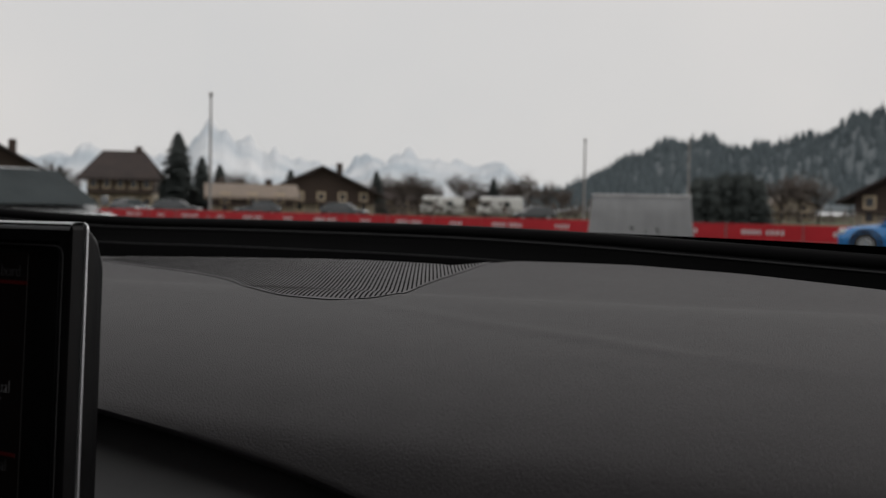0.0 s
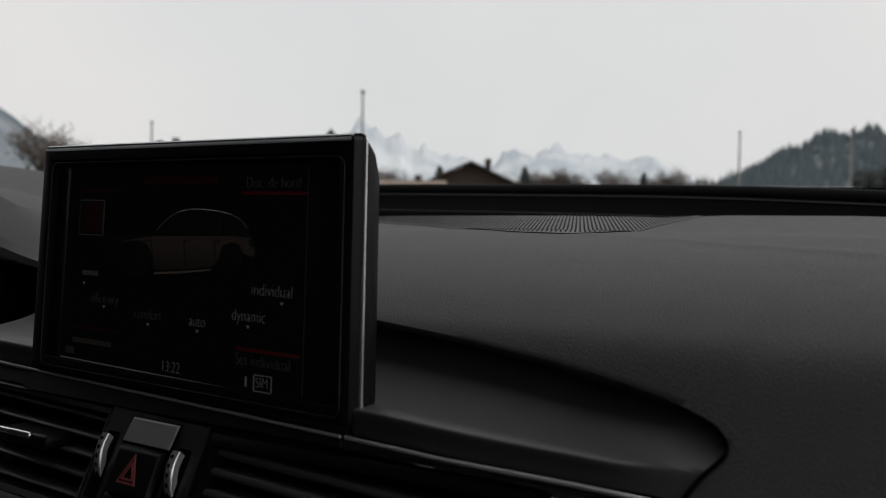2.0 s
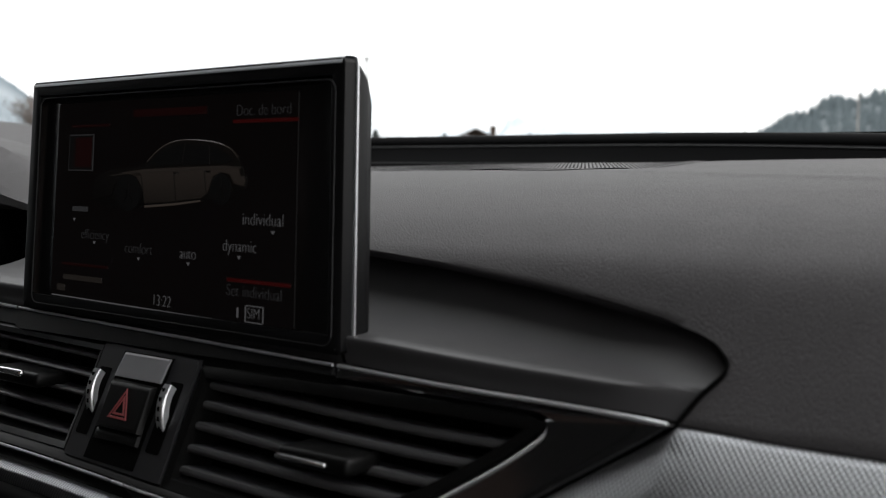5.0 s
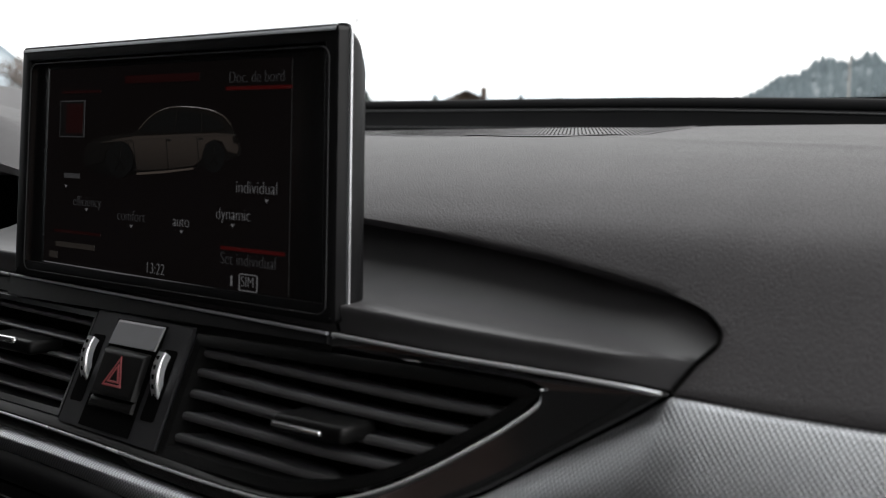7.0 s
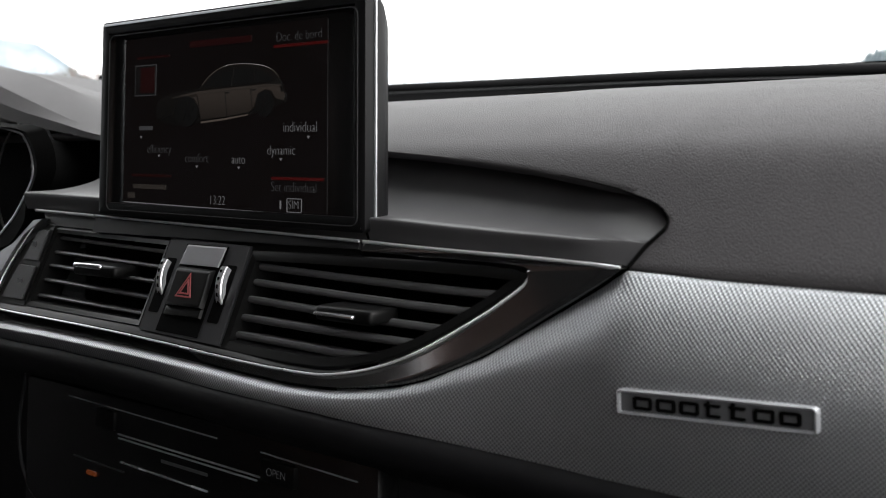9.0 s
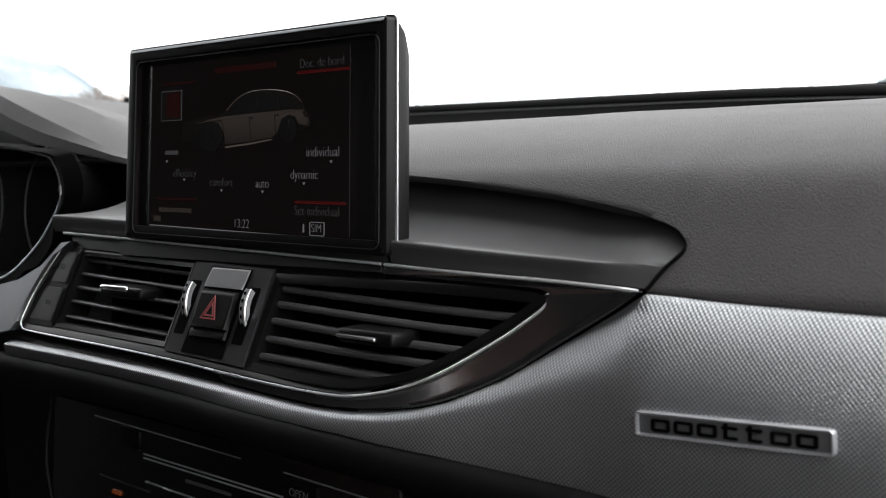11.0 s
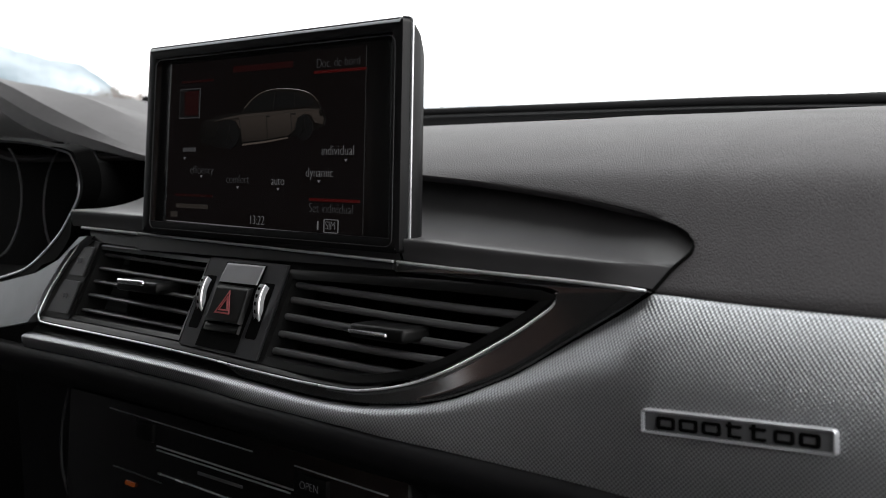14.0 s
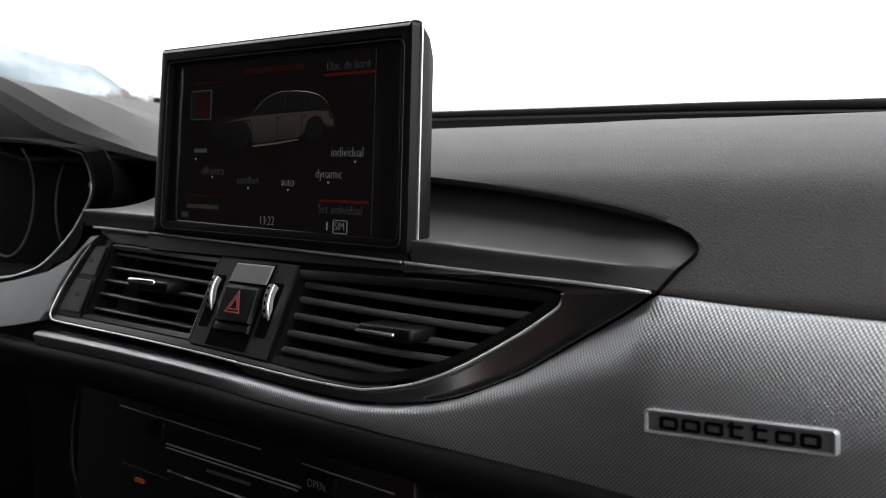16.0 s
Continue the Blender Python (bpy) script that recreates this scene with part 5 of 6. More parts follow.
def car(name, label, paint, L=4.4, W=1.82, H=1.50, hood=0.95, category="car"):
    """A car that stands along x with its nose at -x."""
    ob = thing(name, (0, 0, 0), label, category, "parked cars")
    st = [(-0.500, 0.40, 0.62, 0.66), (-0.485, 0.25, 0.72, 0.80), (-0.44, 0.20, hood * 0.86, 0.92), (-0.34, 0.20, hood * 0.94, 0.98), (-0.20, 0.20, hood, 1.0), (0.0, 0.20, hood * 1.02, 1.0),
          (0.25, 0.20, hood * 1.05, 1.0), (0.40, 0.22, hood * 1.07, 0.97), (0.47, 0.28, hood * 1.05, 0.92), (0.498, 0.38, hood * 0.95, 0.82)]
    rows = []
    for s, zb, zt, wf in st:
        w = W / 2 * wf
        prof = [(-0.90, 0.0), (-1.0, 0.18), (-1.0, 0.62), (-0.95, 0.86), (-0.80, 0.985), (-0.4, 1.0), (0.4, 1.0), (0.80, 0.985), (0.95, 0.86), (1.0, 0.62), (1.0, 0.18), (0.90, 0.0)]
        rows.append([(s * L, a * w, zb + (zt - zb) * b) for a, b in prof])
    v, f = grid(rows, True)
    n = 12
    body = part("body", (v, f + [tuple(range(n)), tuple(range((len(rows) - 1) * n, len(rows) * n))]), paint, ob, sharp=40)
    cab = [(-0.22, 0.0, 0.90), (-0.10, 0.72, 0.75), (-0.03, 0.96, 0.66), (0.10, 1.0, 0.64), (0.28, 0.96, 0.64), (0.36, 0.78, 0.67), (0.46, 0.05, 0.82)]
    rows = []
    for s, hf, wf in cab:
        w, zb = W / 2 * 0.93, hood * 0.98
        zt = zb + (H - zb) * hf
        wt = W / 2 * wf
        h = zt - zb
        half = [(w, 0), (w * 0.97 + wt * 0.03, 0.25), ((w + wt) / 2, 0.6), (wt, 0.84), (wt * 0.94, 0.93), (wt * 0.78, 0.985), (wt * 0.4, 1.0)]
        rows.append([(s * L, -a, zb + h * b) for a, b in half] + [(s * L, a, zb + h * b) for a, b in reversed(half)])
    part("cabin", grid(rows), paint, ob, sharp=30)

    def on_slope(a, b, ins, out, name):
        (s0, h0, w0), (s1, h1, w1) = a, b
        zb = hood * 0.98
        q = []
        for s, hf, wf, e in ((s0, h0, w0, 1), (s1, h1, w1, 1)):
            z = zb + (H - zb) * hf
            ww = W / 2 * wf * ins
            q.append([(s * L + out, -ww, z + 0.015), (s * L + out, -ww * 0.4, z + 0.022), (s * L + out, ww * 0.4, z + 0.022), (s * L + out, ww, z + 0.015)])
        part(name, grid(q), M_CARGLASS, ob, "tinted glass")
    on_slope((-0.205, 0.08, 0.92), (-0.055, 0.88, 0.66), 0.95, -0.13, "windscreen")
    on_slope((0.445, 0.12, 0.82), (0.365, 0.78, 0.66), 0.90, 0.10, "rear_window")
    for sy in (-1, 1):
        y0, y1 = sy * W / 2 * 0.925, sy * W / 2 * 0.70
        zb, zt = hood * 1.06, hood + (H - hood) * 0.86
        for x0, x1, x2, x3 in ((-0.155, 0.10, 0.10, -0.05), (0.115, 0.385, 0.315, 0.115)):
            part("side_window", ([(x0 * L, y0 * 1.005, zb), (x1 * L, y0 * 1.005, zb), (x2 * L, y1 * 1.01, zt), (x3 * L, y1 * 1.01, zt)], [(0, 1, 2, 3)]), M_CARGLASS, ob)
        for s in (-0.31, 0.30):
            wh = part("wheel", wheel_geo(s * L, sy * (W / 2 - 0.10), 0.33, 0.11), M_TYRE, ob, "black tyre")
            part("rim", rim_geo(s * L, sy * (W / 2 + 0.012), 0.33), M_CARSILVER, wh, "silver rim")
            arch = [(s * L + 0.40 * math.cos(a), sy * (W / 2 + 0.004), 0.33 + 0.40 * math.sin(a)) for a in frange(-0.3, math.pi + 0.3, 15)]
            part("wheel_arch", tube(arch, 0.035, 6), M_TYRE, ob, "dark wheel arch")
        part("headlight", soft_box(-0.487 * L, -0.43 * L, sy * W * 0.34 - 0.17, sy * W * 0.34 + 0.17, hood * 0.68, hood * 0.83, 0.04), M_CARWHITE, ob, "clear headlight")
        part("mirror", soft_box(-0.17 * L, -0.14 * L, sy * W * 0.5 - 0.02 + sy * 0.08, sy * W * 0.5 + 0.16 * sy + 0.02, hood * 1.03, hood * 1.16, 0.03), paint, ob)
    part("front_grille", soft_box(-0.505 * L, -0.48 * L, -0.42, 0.42, 0.42, 0.66, 0.03), M_TYRE, ob, "black front grille")
    return ob


silver = car("parked_car", "silver car parked nose-on in the car park", M_CARSILVER, 4.5, 1.85, 1.54, 1.03)
silver.matrix_basis = facing(-53.1, 16.4, 114)
blue = car("parked_car", "bright blue hatchback parked before the banner fence", M_CARBLUE, 4.1, 1.75, 1.50, 0.90)
blue.matrix_basis = facing(-12.4, 36.0, -6)
grey = car("parked_car", "dark grey car parked behind the banner fence", M_CARDARK, 4.5, 1.8, 1.48, 0.92)
grey.matrix_basis = facing(-38.0, 118, 168)
for az, d, turn in ((-45.6, 112, 170), (-47.6, 106, 120), (-29.2, 128, 12), (-42.0, 121, 8)):
    copy_thing(grey, facing(az, d, turn))


def motorhome(label):
    ob = thing("motorhome", (0, 0, 0), label, "motorhome", "motorhomes")
    part("body", soft_box(-1.3, 2.9, -1.1, 1.1, 0.45, 2.70, 0.15, 3), M_CARWHITE, ob, "white living body")
    part("alcove", soft_box(-2.6, -1.0, -1.05, 1.05, 1.95, 2.72, 0.28, 3), M_CARWHITE, ob, "rounded sleeping alcove")
    part("cab", soft_box(-2.9, -1.2, -0.95, 0.95, 0.45, 1.55, 0.2, 3), M_CARWHITE, ob)
    part("cab_window", ([(-2.55, -0.86, 1.45), (-1.5, -0.97, 1.45), (-1.5, -0.97, 1.98), (-2.2, -0.90, 1.98)], [(0, 1, 2, 3)]), M_CARGLASS, ob)
    part("cab_windscreen", ([(-2.70, -0.80, 1.50), (-2.70, 0.80, 1.50), (-2.25, 0.80, 2.0), (-2.25, -0.80, 2.0)], [(0, 1, 2, 3)]), M_CARGLASS, ob)
    part("side_window", soft_box(0.5, 1.3, -1.14, -1.08, 1.35, 2.05, 0.02), M_CARGLASS, ob)
    part("side_stripe", soft_box(-1.2, 2.8, -1.12, -1.09, 0.85, 1.0, 0.005, 1), M_CARDARK, ob)
    for x in (-1.9, 1.7):
        part("wheel", wheel_geo(x, -0.92, 0.34, 0.11), M_TYRE, ob)
        part("wheel", wheel_geo(x, 0.92, 0.34, 0.11), M_TYRE, ob)
    return ob


mh = motorhome("white motorhome with a rounded alcove beyond the fence")
mh.matrix_basis = facing(-30.8, 160, 4)
copy_thing(mh, facing(-33.5, 170, 14))

trailer = thing("covered_trailer", (0, 0, 0), "grey tarpaulin-covered trailer before the banner fence", "trailer")
rows = []
for k in range(25):
    x = -1.72 + 3.44 * k / 24
    b = 0.018 * math.sin(k * 2.1)
    rows.append([(x * 1.10, -0.97 + b * 1.4, 0.06), (x * 1.06, -0.95 + b, 0.42), (x * 1.02, -0.93 + b, 1.0), (x, -0.90 + b * 0.5, 1.60), (x * 0.985, -0.84, 1.68), (x * 0.98, 0.84, 1.68), (x, 0.9, 1.6), (x * 1.10, 0.97, 0.06)])
v, f = grid(rows)
part("cover", (v, f + [tuple(range(8)), tuple(range(24 * 8, 25 * 8))]), M_TARP, trailer, "creased grey tarpaulin", sharp=50)
part("cover_top", soft_box(-1.74, 1.74, -0.93, 0.93, 1.63, 1.72, 0.03), M_TARPTOP, trailer, "pale tarpaulin top")
part("chassis", soft_box(-1.8, 1.8, -0.8, 0.8, 0.34, 0.44, 0.02), M_POLE, trailer)
for x in (-0.4, 0.4):
    for y in (-0.85, 0.85):
        part("wheel", wheel_geo(x, y, 0.30, 0.09), M_TYRE, trailer)
trailer.matrix_basis = facing(-24.35, 45.5, 3)


# street furniture
def lamp_post(h, head, label):
    ob = thing("lamp_post", (0, 0, 0), label, "lamp post", "poles")
    part("pole", tube([(0, 0, 0), (0, 0, h * 0.5), (0, 0, h)], lambda t: 0.11 - 0.05 * t, 10), M_POLE, ob, "galvanised pole")
    part("foot", tube([(0, 0, 0), (0, 0, 0.35)], 0.17, 10), M_POLE, ob)
    if head:
        part("lamp_head", soft_box(-0.13, 0.13, -0.12, 0.12, h - 0.08, h + 0.18, 0.06), M_POLE, ob, "round floodlight head")
        part("lamp_bracket", soft_box(-0.05, 0.05, -0.22, 0.22, h - 0.22, h - 0.1, 0.02), M_POLE, ob)
    else:
        part("cap", soft_box(-0.11, 0.11, -0.11, 0.11, h - 0.05, h + 0.14, 0.04), M_POLE, ob)
    return ob


lp = lamp_post(8.0, True, "tall floodlight mast beyond the car park")
lp.matrix_basis = facing(-44.13, 80)
p2 = lamp_post(6.4, False, "plain grey pole standing in the car park")
p2.matrix_basis = facing(-26.92, 94)
copy_thing(p2, facing(-22.22, 92))
copy_thing(p2, facing(-53.6, 92))

# trees
rnd = random.Random(5)


def spruce_geo(h, w, tiers, per, r):
    vs, fs = [], []
    for t in range(tiers):
        s = t / (tiers - 1)
        z = h * (0.06 + 0.92 * s)
        reach = w / 2 * (1 - s) ** 0.62 * (0.85 + 0.3 * r.random()) + 0.06
        for k in range(per):
            a = 2 * math.pi * (k + r.random()) / per
            q = reach * (0.7 + 0.5 * r.random())
            dz, hw = h / tiers * (0.9 + 0.8 * r.random()), q * (0.30 + 0.15 * r.random())
            c, sn = math.cos(a), math.sin(a)
            o = len(vs)
            vs += [(0, 0, z + dz * 0.7), (q * 0.6 * c - hw * sn, q * 0.6 * sn + hw * c, z), (q * c, q * sn, z - dz * 0.6), (q * 0.6 * c + hw * sn, q * 0.6 * sn - hw * c, z), (q * 0.5 * c, q * 0.5 * sn, z + dz * 0.35)]
            fs += [(o, o + 1, o + 4), (o + 1, o + 2, o + 4), (o + 2, o + 3, o + 4), (o + 3, o, o + 4)]
    return vs, fs


def spruce(h, w, label):
    ob = thing("spruce_tree", (0, 0, 0), label, "tree", "spruces")
    part("trunk", tube([(0, 0, 0), (0, 0, h * 0.5), (0, 0, h * 0.97)], lambda t: 0.2 * (1 - t) + 0.02, 7), M_BARK, ob)
    part("crown", spruce_geo(h, w, 30, 20, rnd), M_NEEDLES, ob, "dark needled crown", smooth=False)
    return ob


sp = spruce(8.6, 5.4, "dark slender spruce beside the chalets")
sp.matrix_basis = facing(-45.56, 130)
for az, d, s in ((-44.5, 150, 0.80), (-46.2, 150, 0.55), (-43.7, 165, 0.75), (-36.55, 170, 0.72), (-37.7, 178, 0.58), (-50.6, 150, 0.62), (-31.1, 190, 0.70), (-38.9, 190, 0.78), (-40.5, 200, 0.82), (-47.0, 165, 0.8)):
    tr = copy_thing(sp, facing(az, d, 40 * az))
    tr.scale = (s, s, s)


def leafless(h, w, label, r):
    ob = thing("bare_tree", (0, 0, 0), label, "tree", "bare trees")
    geos, twigs = [tube([(0, 0, 0), (0.05, 0, h * 0.3), (0, 0.05, h * 0.7)], lambda t: 0.16 * (1 - t) + 0.03, 6)], []
    vs, fs = [], []
    for i in range(26):
        z0 = h * (0.2 + 0.5 * r.random())
        a = r.random() * 6.283
        q = w / 2 * (0.5 + 0.5 * r.random())
        e = Vector((q * math.cos(a), q * math.sin(a), min(h, z0 + h * (0.15 + 0.35 * r.random()))))
        m = Vector((e.x * 0.45, e.y * 0.45, (z0 + e.z) / 2 - 0.1))
        geos.append(tube([(0, 0, z0), m, e], lambda t: 0.06 * (1 - t) + 0.012, 4))
        for k in range(26):
            c = m + (e - m) * r.random() + Vector((r.uniform(-1, 1), r.uniform(-1, 1), r.uniform(-0.6, 1))) * w * 0.16
            d = Vector((r.uniform(-1, 1), r.uniform(-1, 1), r.uniform(0.2, 1.4))).normalized() * w * 0.16
            s = d.cross(Vector((0.3, 0.7, 0.2))).normalized() * 0.055
            o = len(vs)
            vs += [c - s, c + s, c + d]
            fs += [(o, o + 1, o + 2)]
    part("trunk", join(*geos), M_BARK, ob, "grey-brown trunk and limbs")
    part("crown", (vs, fs), M_TWIGS, ob, "haze of bare brown twigs", smooth=False)
    return ob


bt = leafless(5.6, 4.6, "leafless brown tree in the village", rnd)
bt.matrix_basis = facing(-34.6, 180)
for az, d, s in ((-35.3, 185, 0.95), (-33.9, 190, 0.8), (-32.6, 200, 1.1), (-31.6, 205, 1.0), (-30.4, 200, 0.95), (-29.5, 190, 0.85), (-29.87, 170, 0.98), (-28.7, 200, 0.9), (-27.9, 210, 0.8), (-51.0, 150, 0.9),
                 (-50.2, 160, 0.8), (-37.2, 160, 0.8), (-35.9, 200, 1.0), (-43.2, 150, 0.8), (-42.5, 175, 0.9), (-18.2, 150, 0.9), (-17.4, 160, 1.0), (-16.6, 150, 0.9), (-58.2, 130, 1.35), (-57.2, 140, 1.3), (-47.6, 170, 0.9)):
    tr = copy_thing(bt, facing(az, d, 70 * az))
    tr.scale = (s, s, s)

# tall dark conifer hedge and low shrubs
vs, fs = [], []
for i in range(64):
    az = -22.0 + 3.0 * i / 63
    d = 140 + rnd.uniform(-3, 5)
    bump = 0.55 if -20.9 < az < -19.4 else 0.0
    g = moved(spruce_geo((4.75 + bump + rnd.uniform(-0.15, 0.3)), 2.9, 13, 12, rnd), Matrix.Translation(bearing(az, d)))
    o = len(vs)
    vs += g[0]
    fs += [tuple(q + o for q in t) for t in g[1]]
single("conifer_hedge", (vs, fs), M_NEEDLES, "tall dense dark conifer hedge", "hedge", "stuff", smooth=False)
vs, fs = [], []
for i in range(520):
    az, d = rnd.uniform(-62, -12), rnd.uniform(150, 230)
    q = rnd.uniform(1.0, 2.6)
    c = Vector(bearing(az, d))
    for k in range(14):
        a, e = rnd.uniform(0, 6.283), rnd.uniform(0, 1)
        p = c + Vector((math.cos(a) * q * 0.8, math.sin(a) * q * 0.8, q * e))
        s = Vector((rnd.uniform(-1, 1), rnd.uniform(-1, 1), rnd.uniform(-1, 1))) * 0.5
        w = Vector((rnd.uniform(-1, 1), rnd.uniform(-1, 1), rnd.uniform(-1, 1))) * 0.5
        o = len(vs)
        vs += [p, p + s, p + w]
        fs.append((o, o + 1, o + 2))
single("shrubs", (vs, fs), M_TWIGS, "brown winter shrubs between the houses", "shrubs", "stuff", smooth=False)


# chalets
def chalet(w, depth, eave, ridge, label, wall, roof_mat, gable_front, windows, over=0.7, hip=1.0):
    ob = thing("chalet", (0, 0, 0), label, "house", "village houses")
    hw, hd = w / 2, depth / 2
    part("wall", box(-hw, hw, -hd, hd, 0, eave * 0.52), M_WALLCREAM, ob, "cream rendered ground floor", smooth=False)
    if gable_front:
        up = ([(-hw, y, eave * 0.52) for y in (-hd, hd)] + [(-hw, y, eave) for y in (-hd, hd)] + [(0, y, ridge - 0.1) for y in (-hd, hd)] + [(hw, y, eave) for y in (-hd, hd)] + [(hw, y, eave * 0.52) for y in (-hd, hd)],
              [(0, 2, 4, 6, 8), (1, 9, 7, 5, 3), (0, 1, 3, 2), (2, 3, 5, 4), (4, 5, 7, 6), (6, 7, 9, 8)])
        slope = (ridge - eave) / hw
        e = hw + over
        prof = [(-e, eave - over * slope), (0, ridge), (e, eave - over * slope)]
        rows = [[(x, y, z) for x, z in prof] + [(x, y, z + 0.25) for x, z in reversed(prof)] for y in (-hd - over, hd + over)]
    else:
        up = ([(x, -hd, eave * 0.52) for x in (-hw, hw)] + [(x, -hd, eave) for x in (-hw, hw)] + [(x, 0, ridge - 0.1) for x in (-hw, hw)] + [(x, hd, eave) for x in (-hw, hw)] + [(x, hd, eave * 0.52) for x in (-hw, hw)],
              [(0, 2, 4, 6, 8), (1, 9, 7, 5, 3), (0, 1, 3, 2), (2, 3, 5, 4), (4, 5, 7, 6), (6, 7, 9, 8)])
        slope = (ridge - eave) / hd
        e = hd + over
        prof = [(-e, eave - over * slope), (0, ridge), (e, eave - over * slope)]
        rows = [[(x * (hip if y == 0 else 1), y, z) for y, z in prof] + [(x * (hip if y == 0 else 1), y, z + 0.25) for y, z in reversed(prof)] for x in (-hw - over, hw + over)]
        if hip < 1:
            up = box(-hw, hw, -hd, hd, eave * 0.52, eave)
    part("upper_wall", up, wall, ob, "dark timber upper floor", smooth=False)
    v, f = grid(rows, True)
    rf = part("roof", (v, f + [tuple(range(6)), tuple(range(6, 12))]), roof_mat, ob, smooth=False)
    part("chimney", soft_box(w * 0.18, w * 0.18 + 0.7, -0.3, 0.4, ridge - 0.6, ridge + 0.75, 0.05, 1), M_WALLWOOD, rf, "dark chimney")
    for k in range(windows):
        x = -hw + w * (k + 0.5) / windows
        for z in (eave * 0.16, eave * 0.62):
            wd = part("window", soft_box(x - 0.5, x + 0.5, -hd - 0.06, -hd + 0.02, z, z + 1.1, 0.02, 1), M_SHUTTER, ob, "pale window frame")
            part("pane", box(x - 0.30, x + 0.30, -hd - 0.08, -hd - 0.05, z + 0.2, z + 0.9), M_PANE, wd, "dark pane", smooth=False)
    part("balcony", soft_box(-hw * 0.95, hw * 0.95, -hd - 0.9, -hd, eave * 0.50, eave * 0.62, 0.03, 1), M_WALLWOOD, ob, "timber balcony")
    return ob


chalet(6.8, 7, 4.1, 6.5, "dark chalet with pale windows and a hipped roof", M_WALLWOOD, M_ROOF, False, 5, 1.0, 0.5).matrix_basis = facing(-47.9, 140, -6)
chalet(12.5, 9, 2.7, 5.6, "broad brown-roofed timber chalet", M_WALLWOOD, M_ROOF, True, 5, 1.2).matrix_basis = facing(-39.25, 150, 5)
chalet(8.0, 6, 1.9, 3.0, "low shed with a pale tin roof", M_WALLWOOD, M_ROOFPALE, False, 3).matrix_basis = facing(-42.3, 128, 3)
chalet(9.0, 8, 3.9, 6.4, "brown-roofed chalet behind the parked cars", M_WALLWOOD, M_ROOF, True, 4, 1.2).matrix_basis = facing(-53.4, 130, 4)
chalet(9.0, 8, 2.6, 5.0, "dark barn with a pale roof edge", M_WALLWOOD, M_ROOF, True, 4, 1.2).matrix_basis = facing(-12.3, 108, -10)
chalet(6.0, 6, 2.2, 4.0, "small pale house below the wood", M_WALLCREAM, M_ROOFPALE, True, 2).matrix_basis = facing(-17.9, 180, 14)
chalet(8.0, 7, 2.6, 4.2, "brown house among bare trees", M_WALLWOOD, M_ROOF, False, 3).matrix_basis = facing(-35.2, 200, 0)
chalet(7.0, 7, 2.4, 3.9, "brown house beside the motorhomes", M_WALLWOOD, M_ROOF, True, 3).matrix_basis = facing(-31.5, 215, 8)

# wooded hill on the right
HILL = [(-31, 0.2), (-28.6, 0.35), (-27.8, 0.6), (-26.3, 1.45), (-24.8, 2.2), (-23.3, 2.8), (-21.5, 3.0), (-20.6, 2.75), (-19.6, 2.6), (-17.9, 2.95), (-16.6, 3.2), (-15.9, 3.6), (-13.9, 4.5), (-10, 5.6), (0, 7.5), (20, 8)]


def hill_z(az, t):
    return 2.0 + (height(lerp_table(HILL, az), 900) - 2.0) * t ** 1.15 * (1 + 0.05 * math.sin(az * 3.1 + t * 5))


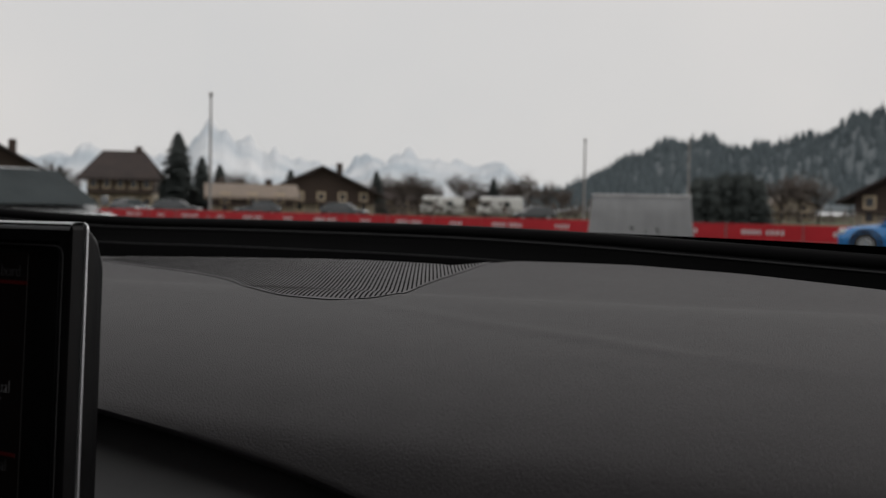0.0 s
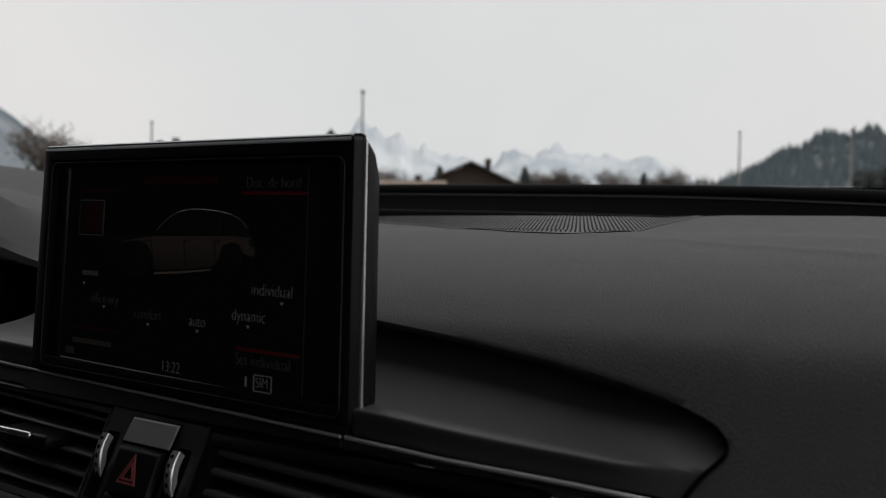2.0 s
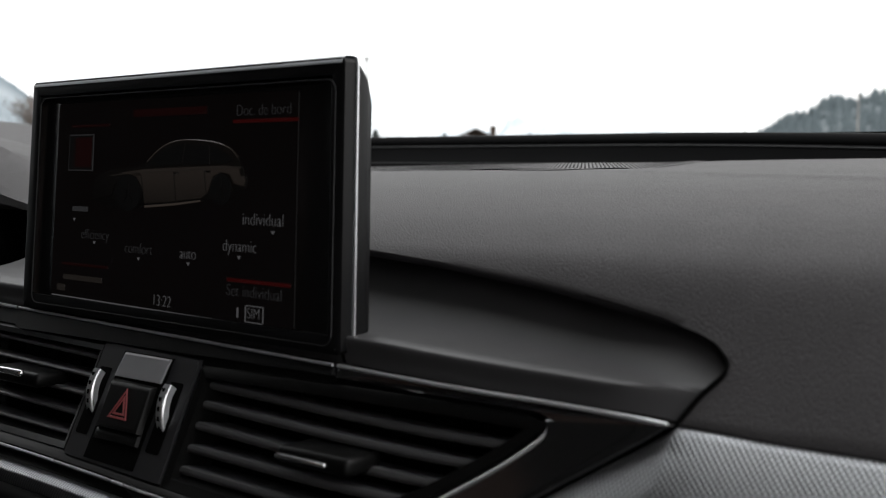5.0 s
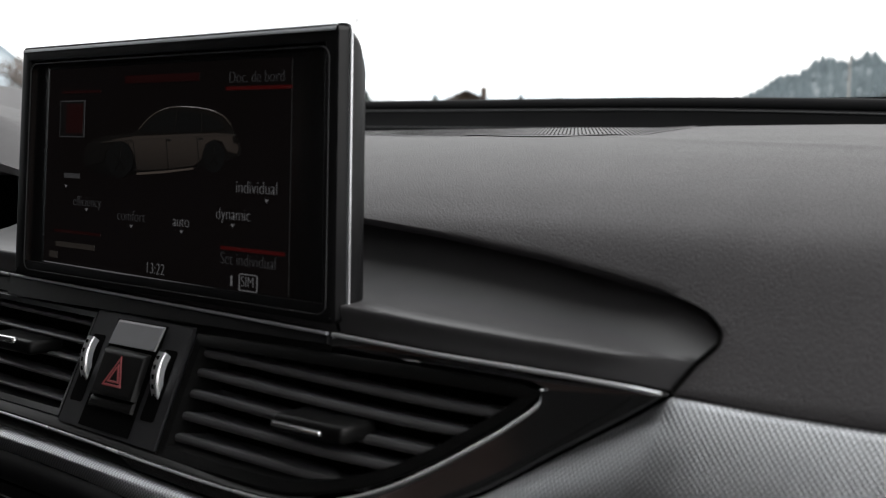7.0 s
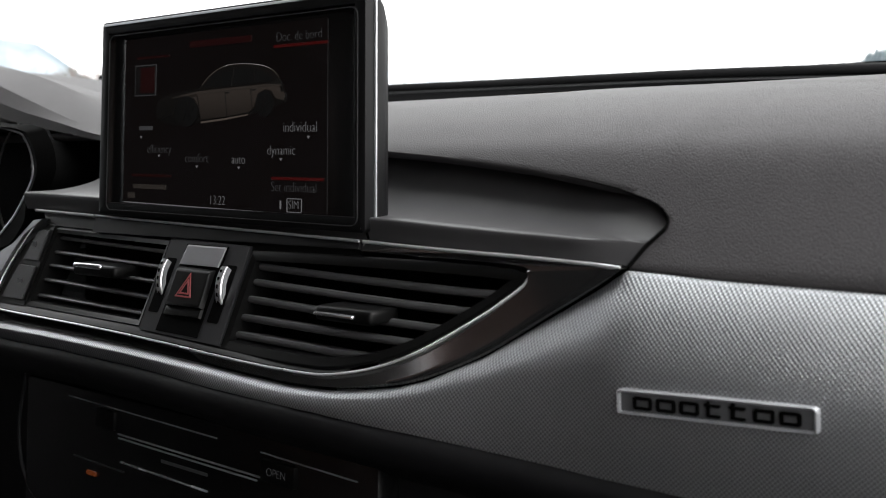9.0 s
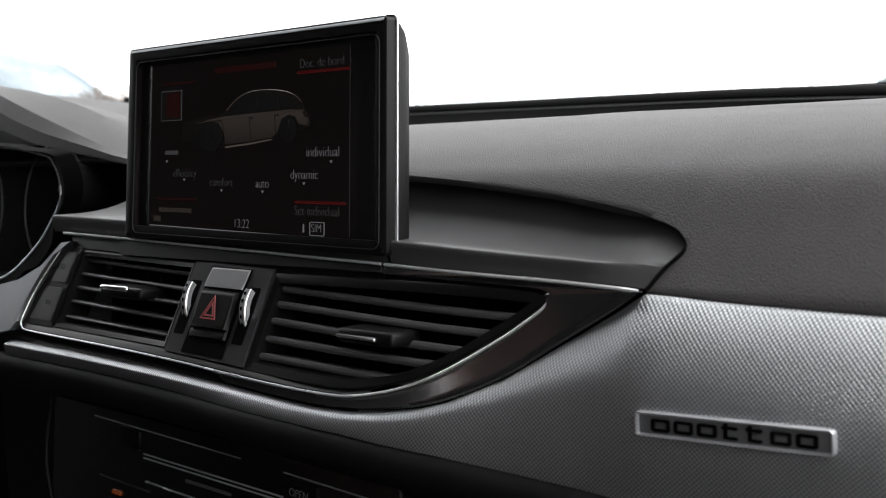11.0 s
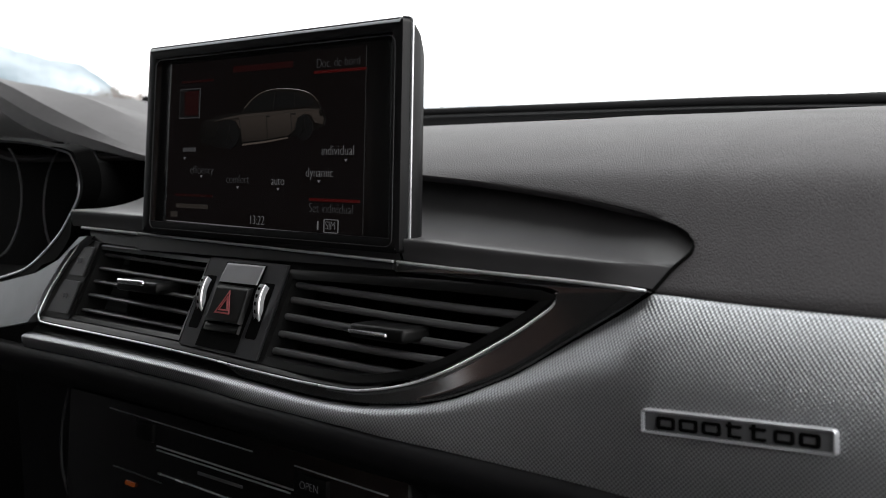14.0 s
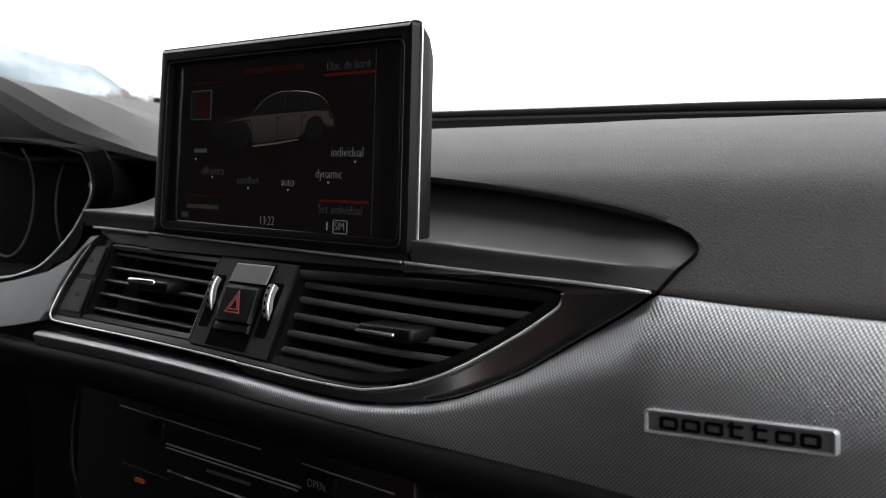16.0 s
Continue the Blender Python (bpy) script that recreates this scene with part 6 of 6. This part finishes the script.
rows = [[bearing(az, 480 + 420 * t, hill_z(az, t)) for t in frange(0, 1, 10)] + [bearing(az, 1300, hill_z(az, 1) * 0.7)] for az in frange(-31, 20, 90)]
single("wooded_hill", grid(rows), M_HILLFLOOR, "steep hillside above the village, paled by haze in its colour", "hill", "structure")
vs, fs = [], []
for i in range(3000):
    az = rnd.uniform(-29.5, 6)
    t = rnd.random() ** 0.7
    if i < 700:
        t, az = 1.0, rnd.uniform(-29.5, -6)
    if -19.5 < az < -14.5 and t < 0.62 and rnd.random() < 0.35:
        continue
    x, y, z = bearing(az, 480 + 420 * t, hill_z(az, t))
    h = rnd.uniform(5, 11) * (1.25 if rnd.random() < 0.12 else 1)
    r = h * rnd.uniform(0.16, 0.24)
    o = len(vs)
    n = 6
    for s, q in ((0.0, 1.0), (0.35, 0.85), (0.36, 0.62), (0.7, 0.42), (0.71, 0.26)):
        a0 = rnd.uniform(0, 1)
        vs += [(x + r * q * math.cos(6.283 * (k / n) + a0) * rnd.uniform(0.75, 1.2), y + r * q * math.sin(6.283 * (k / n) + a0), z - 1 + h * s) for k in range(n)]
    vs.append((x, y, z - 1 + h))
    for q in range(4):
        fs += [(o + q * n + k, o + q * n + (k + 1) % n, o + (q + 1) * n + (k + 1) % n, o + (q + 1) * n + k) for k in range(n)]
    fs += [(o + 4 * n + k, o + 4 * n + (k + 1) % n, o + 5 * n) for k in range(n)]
single("spruce_wood", (vs, fs), M_FARWOOD, "dense spruce wood on the hillside, paled by haze in its colour", "wood", "stuff", smooth=False)


# far hill on the left and the snowy range
def ridge(name, table, d, depth, mat, label, jag, base=0.0, n=220):
    a0, a1 = table[0][0], table[-1][0]
    rows = []
    for az in frange(a0, a1, n):
        el = lerp_table(table, az)
        row = []
        for t in frange(0, 1, 14):
            w = noise.noise((az * 0.9, t * 3.0, d * 0.01)) + 0.5 * noise.noise((az * 2.3, t * 7.0, 3.0)) + 0.25 * noise.noise((az * 5.1, t * 15.0, 7.0))
            row.append(bearing(az, d - depth * (1 - t) + w * depth * 0.08, base + (height(el, d) - base) * t ** 1.3 * (1 + jag * w * (0.4 + 0.6 * t))))
        row.append(bearing(az, d + depth * 0.4, base))
        rows.append(row)
    return single(name, grid(rows), mat, label, "mountains", "structure", smooth=False)


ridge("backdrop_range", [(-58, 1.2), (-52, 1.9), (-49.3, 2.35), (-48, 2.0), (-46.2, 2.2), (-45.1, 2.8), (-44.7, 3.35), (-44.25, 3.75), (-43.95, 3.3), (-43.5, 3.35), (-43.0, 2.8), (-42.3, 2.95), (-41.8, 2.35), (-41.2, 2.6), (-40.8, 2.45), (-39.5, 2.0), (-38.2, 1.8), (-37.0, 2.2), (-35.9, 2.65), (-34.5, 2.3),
                         (-32.5, 2.0), (-31.4, 2.1), (-30.7, 2.3), (-29.8, 1.4), (-28.5, 1.0), (-26, 0.8), (-20, 0.6)], 3600, 1300, M_SNOW, "snowy mountain range, its rock paled to blue for haze", 0.30, n=420)
ridge("backdrop_hill", [(-100, 4.4), (-80, 4.9), (-68, 5.2), (-64, 4.8), (-61.6, 4.15), (-60.1, 3.9), (-59.4, 3.4), (-58.4, 2.6), (-55.5, 1.6), (-53, 1.2), (-50, 0.4)], 1500, 600, M_FARHILL, "hill with snow patches, hazed blue-grey in its colour", 0.06)
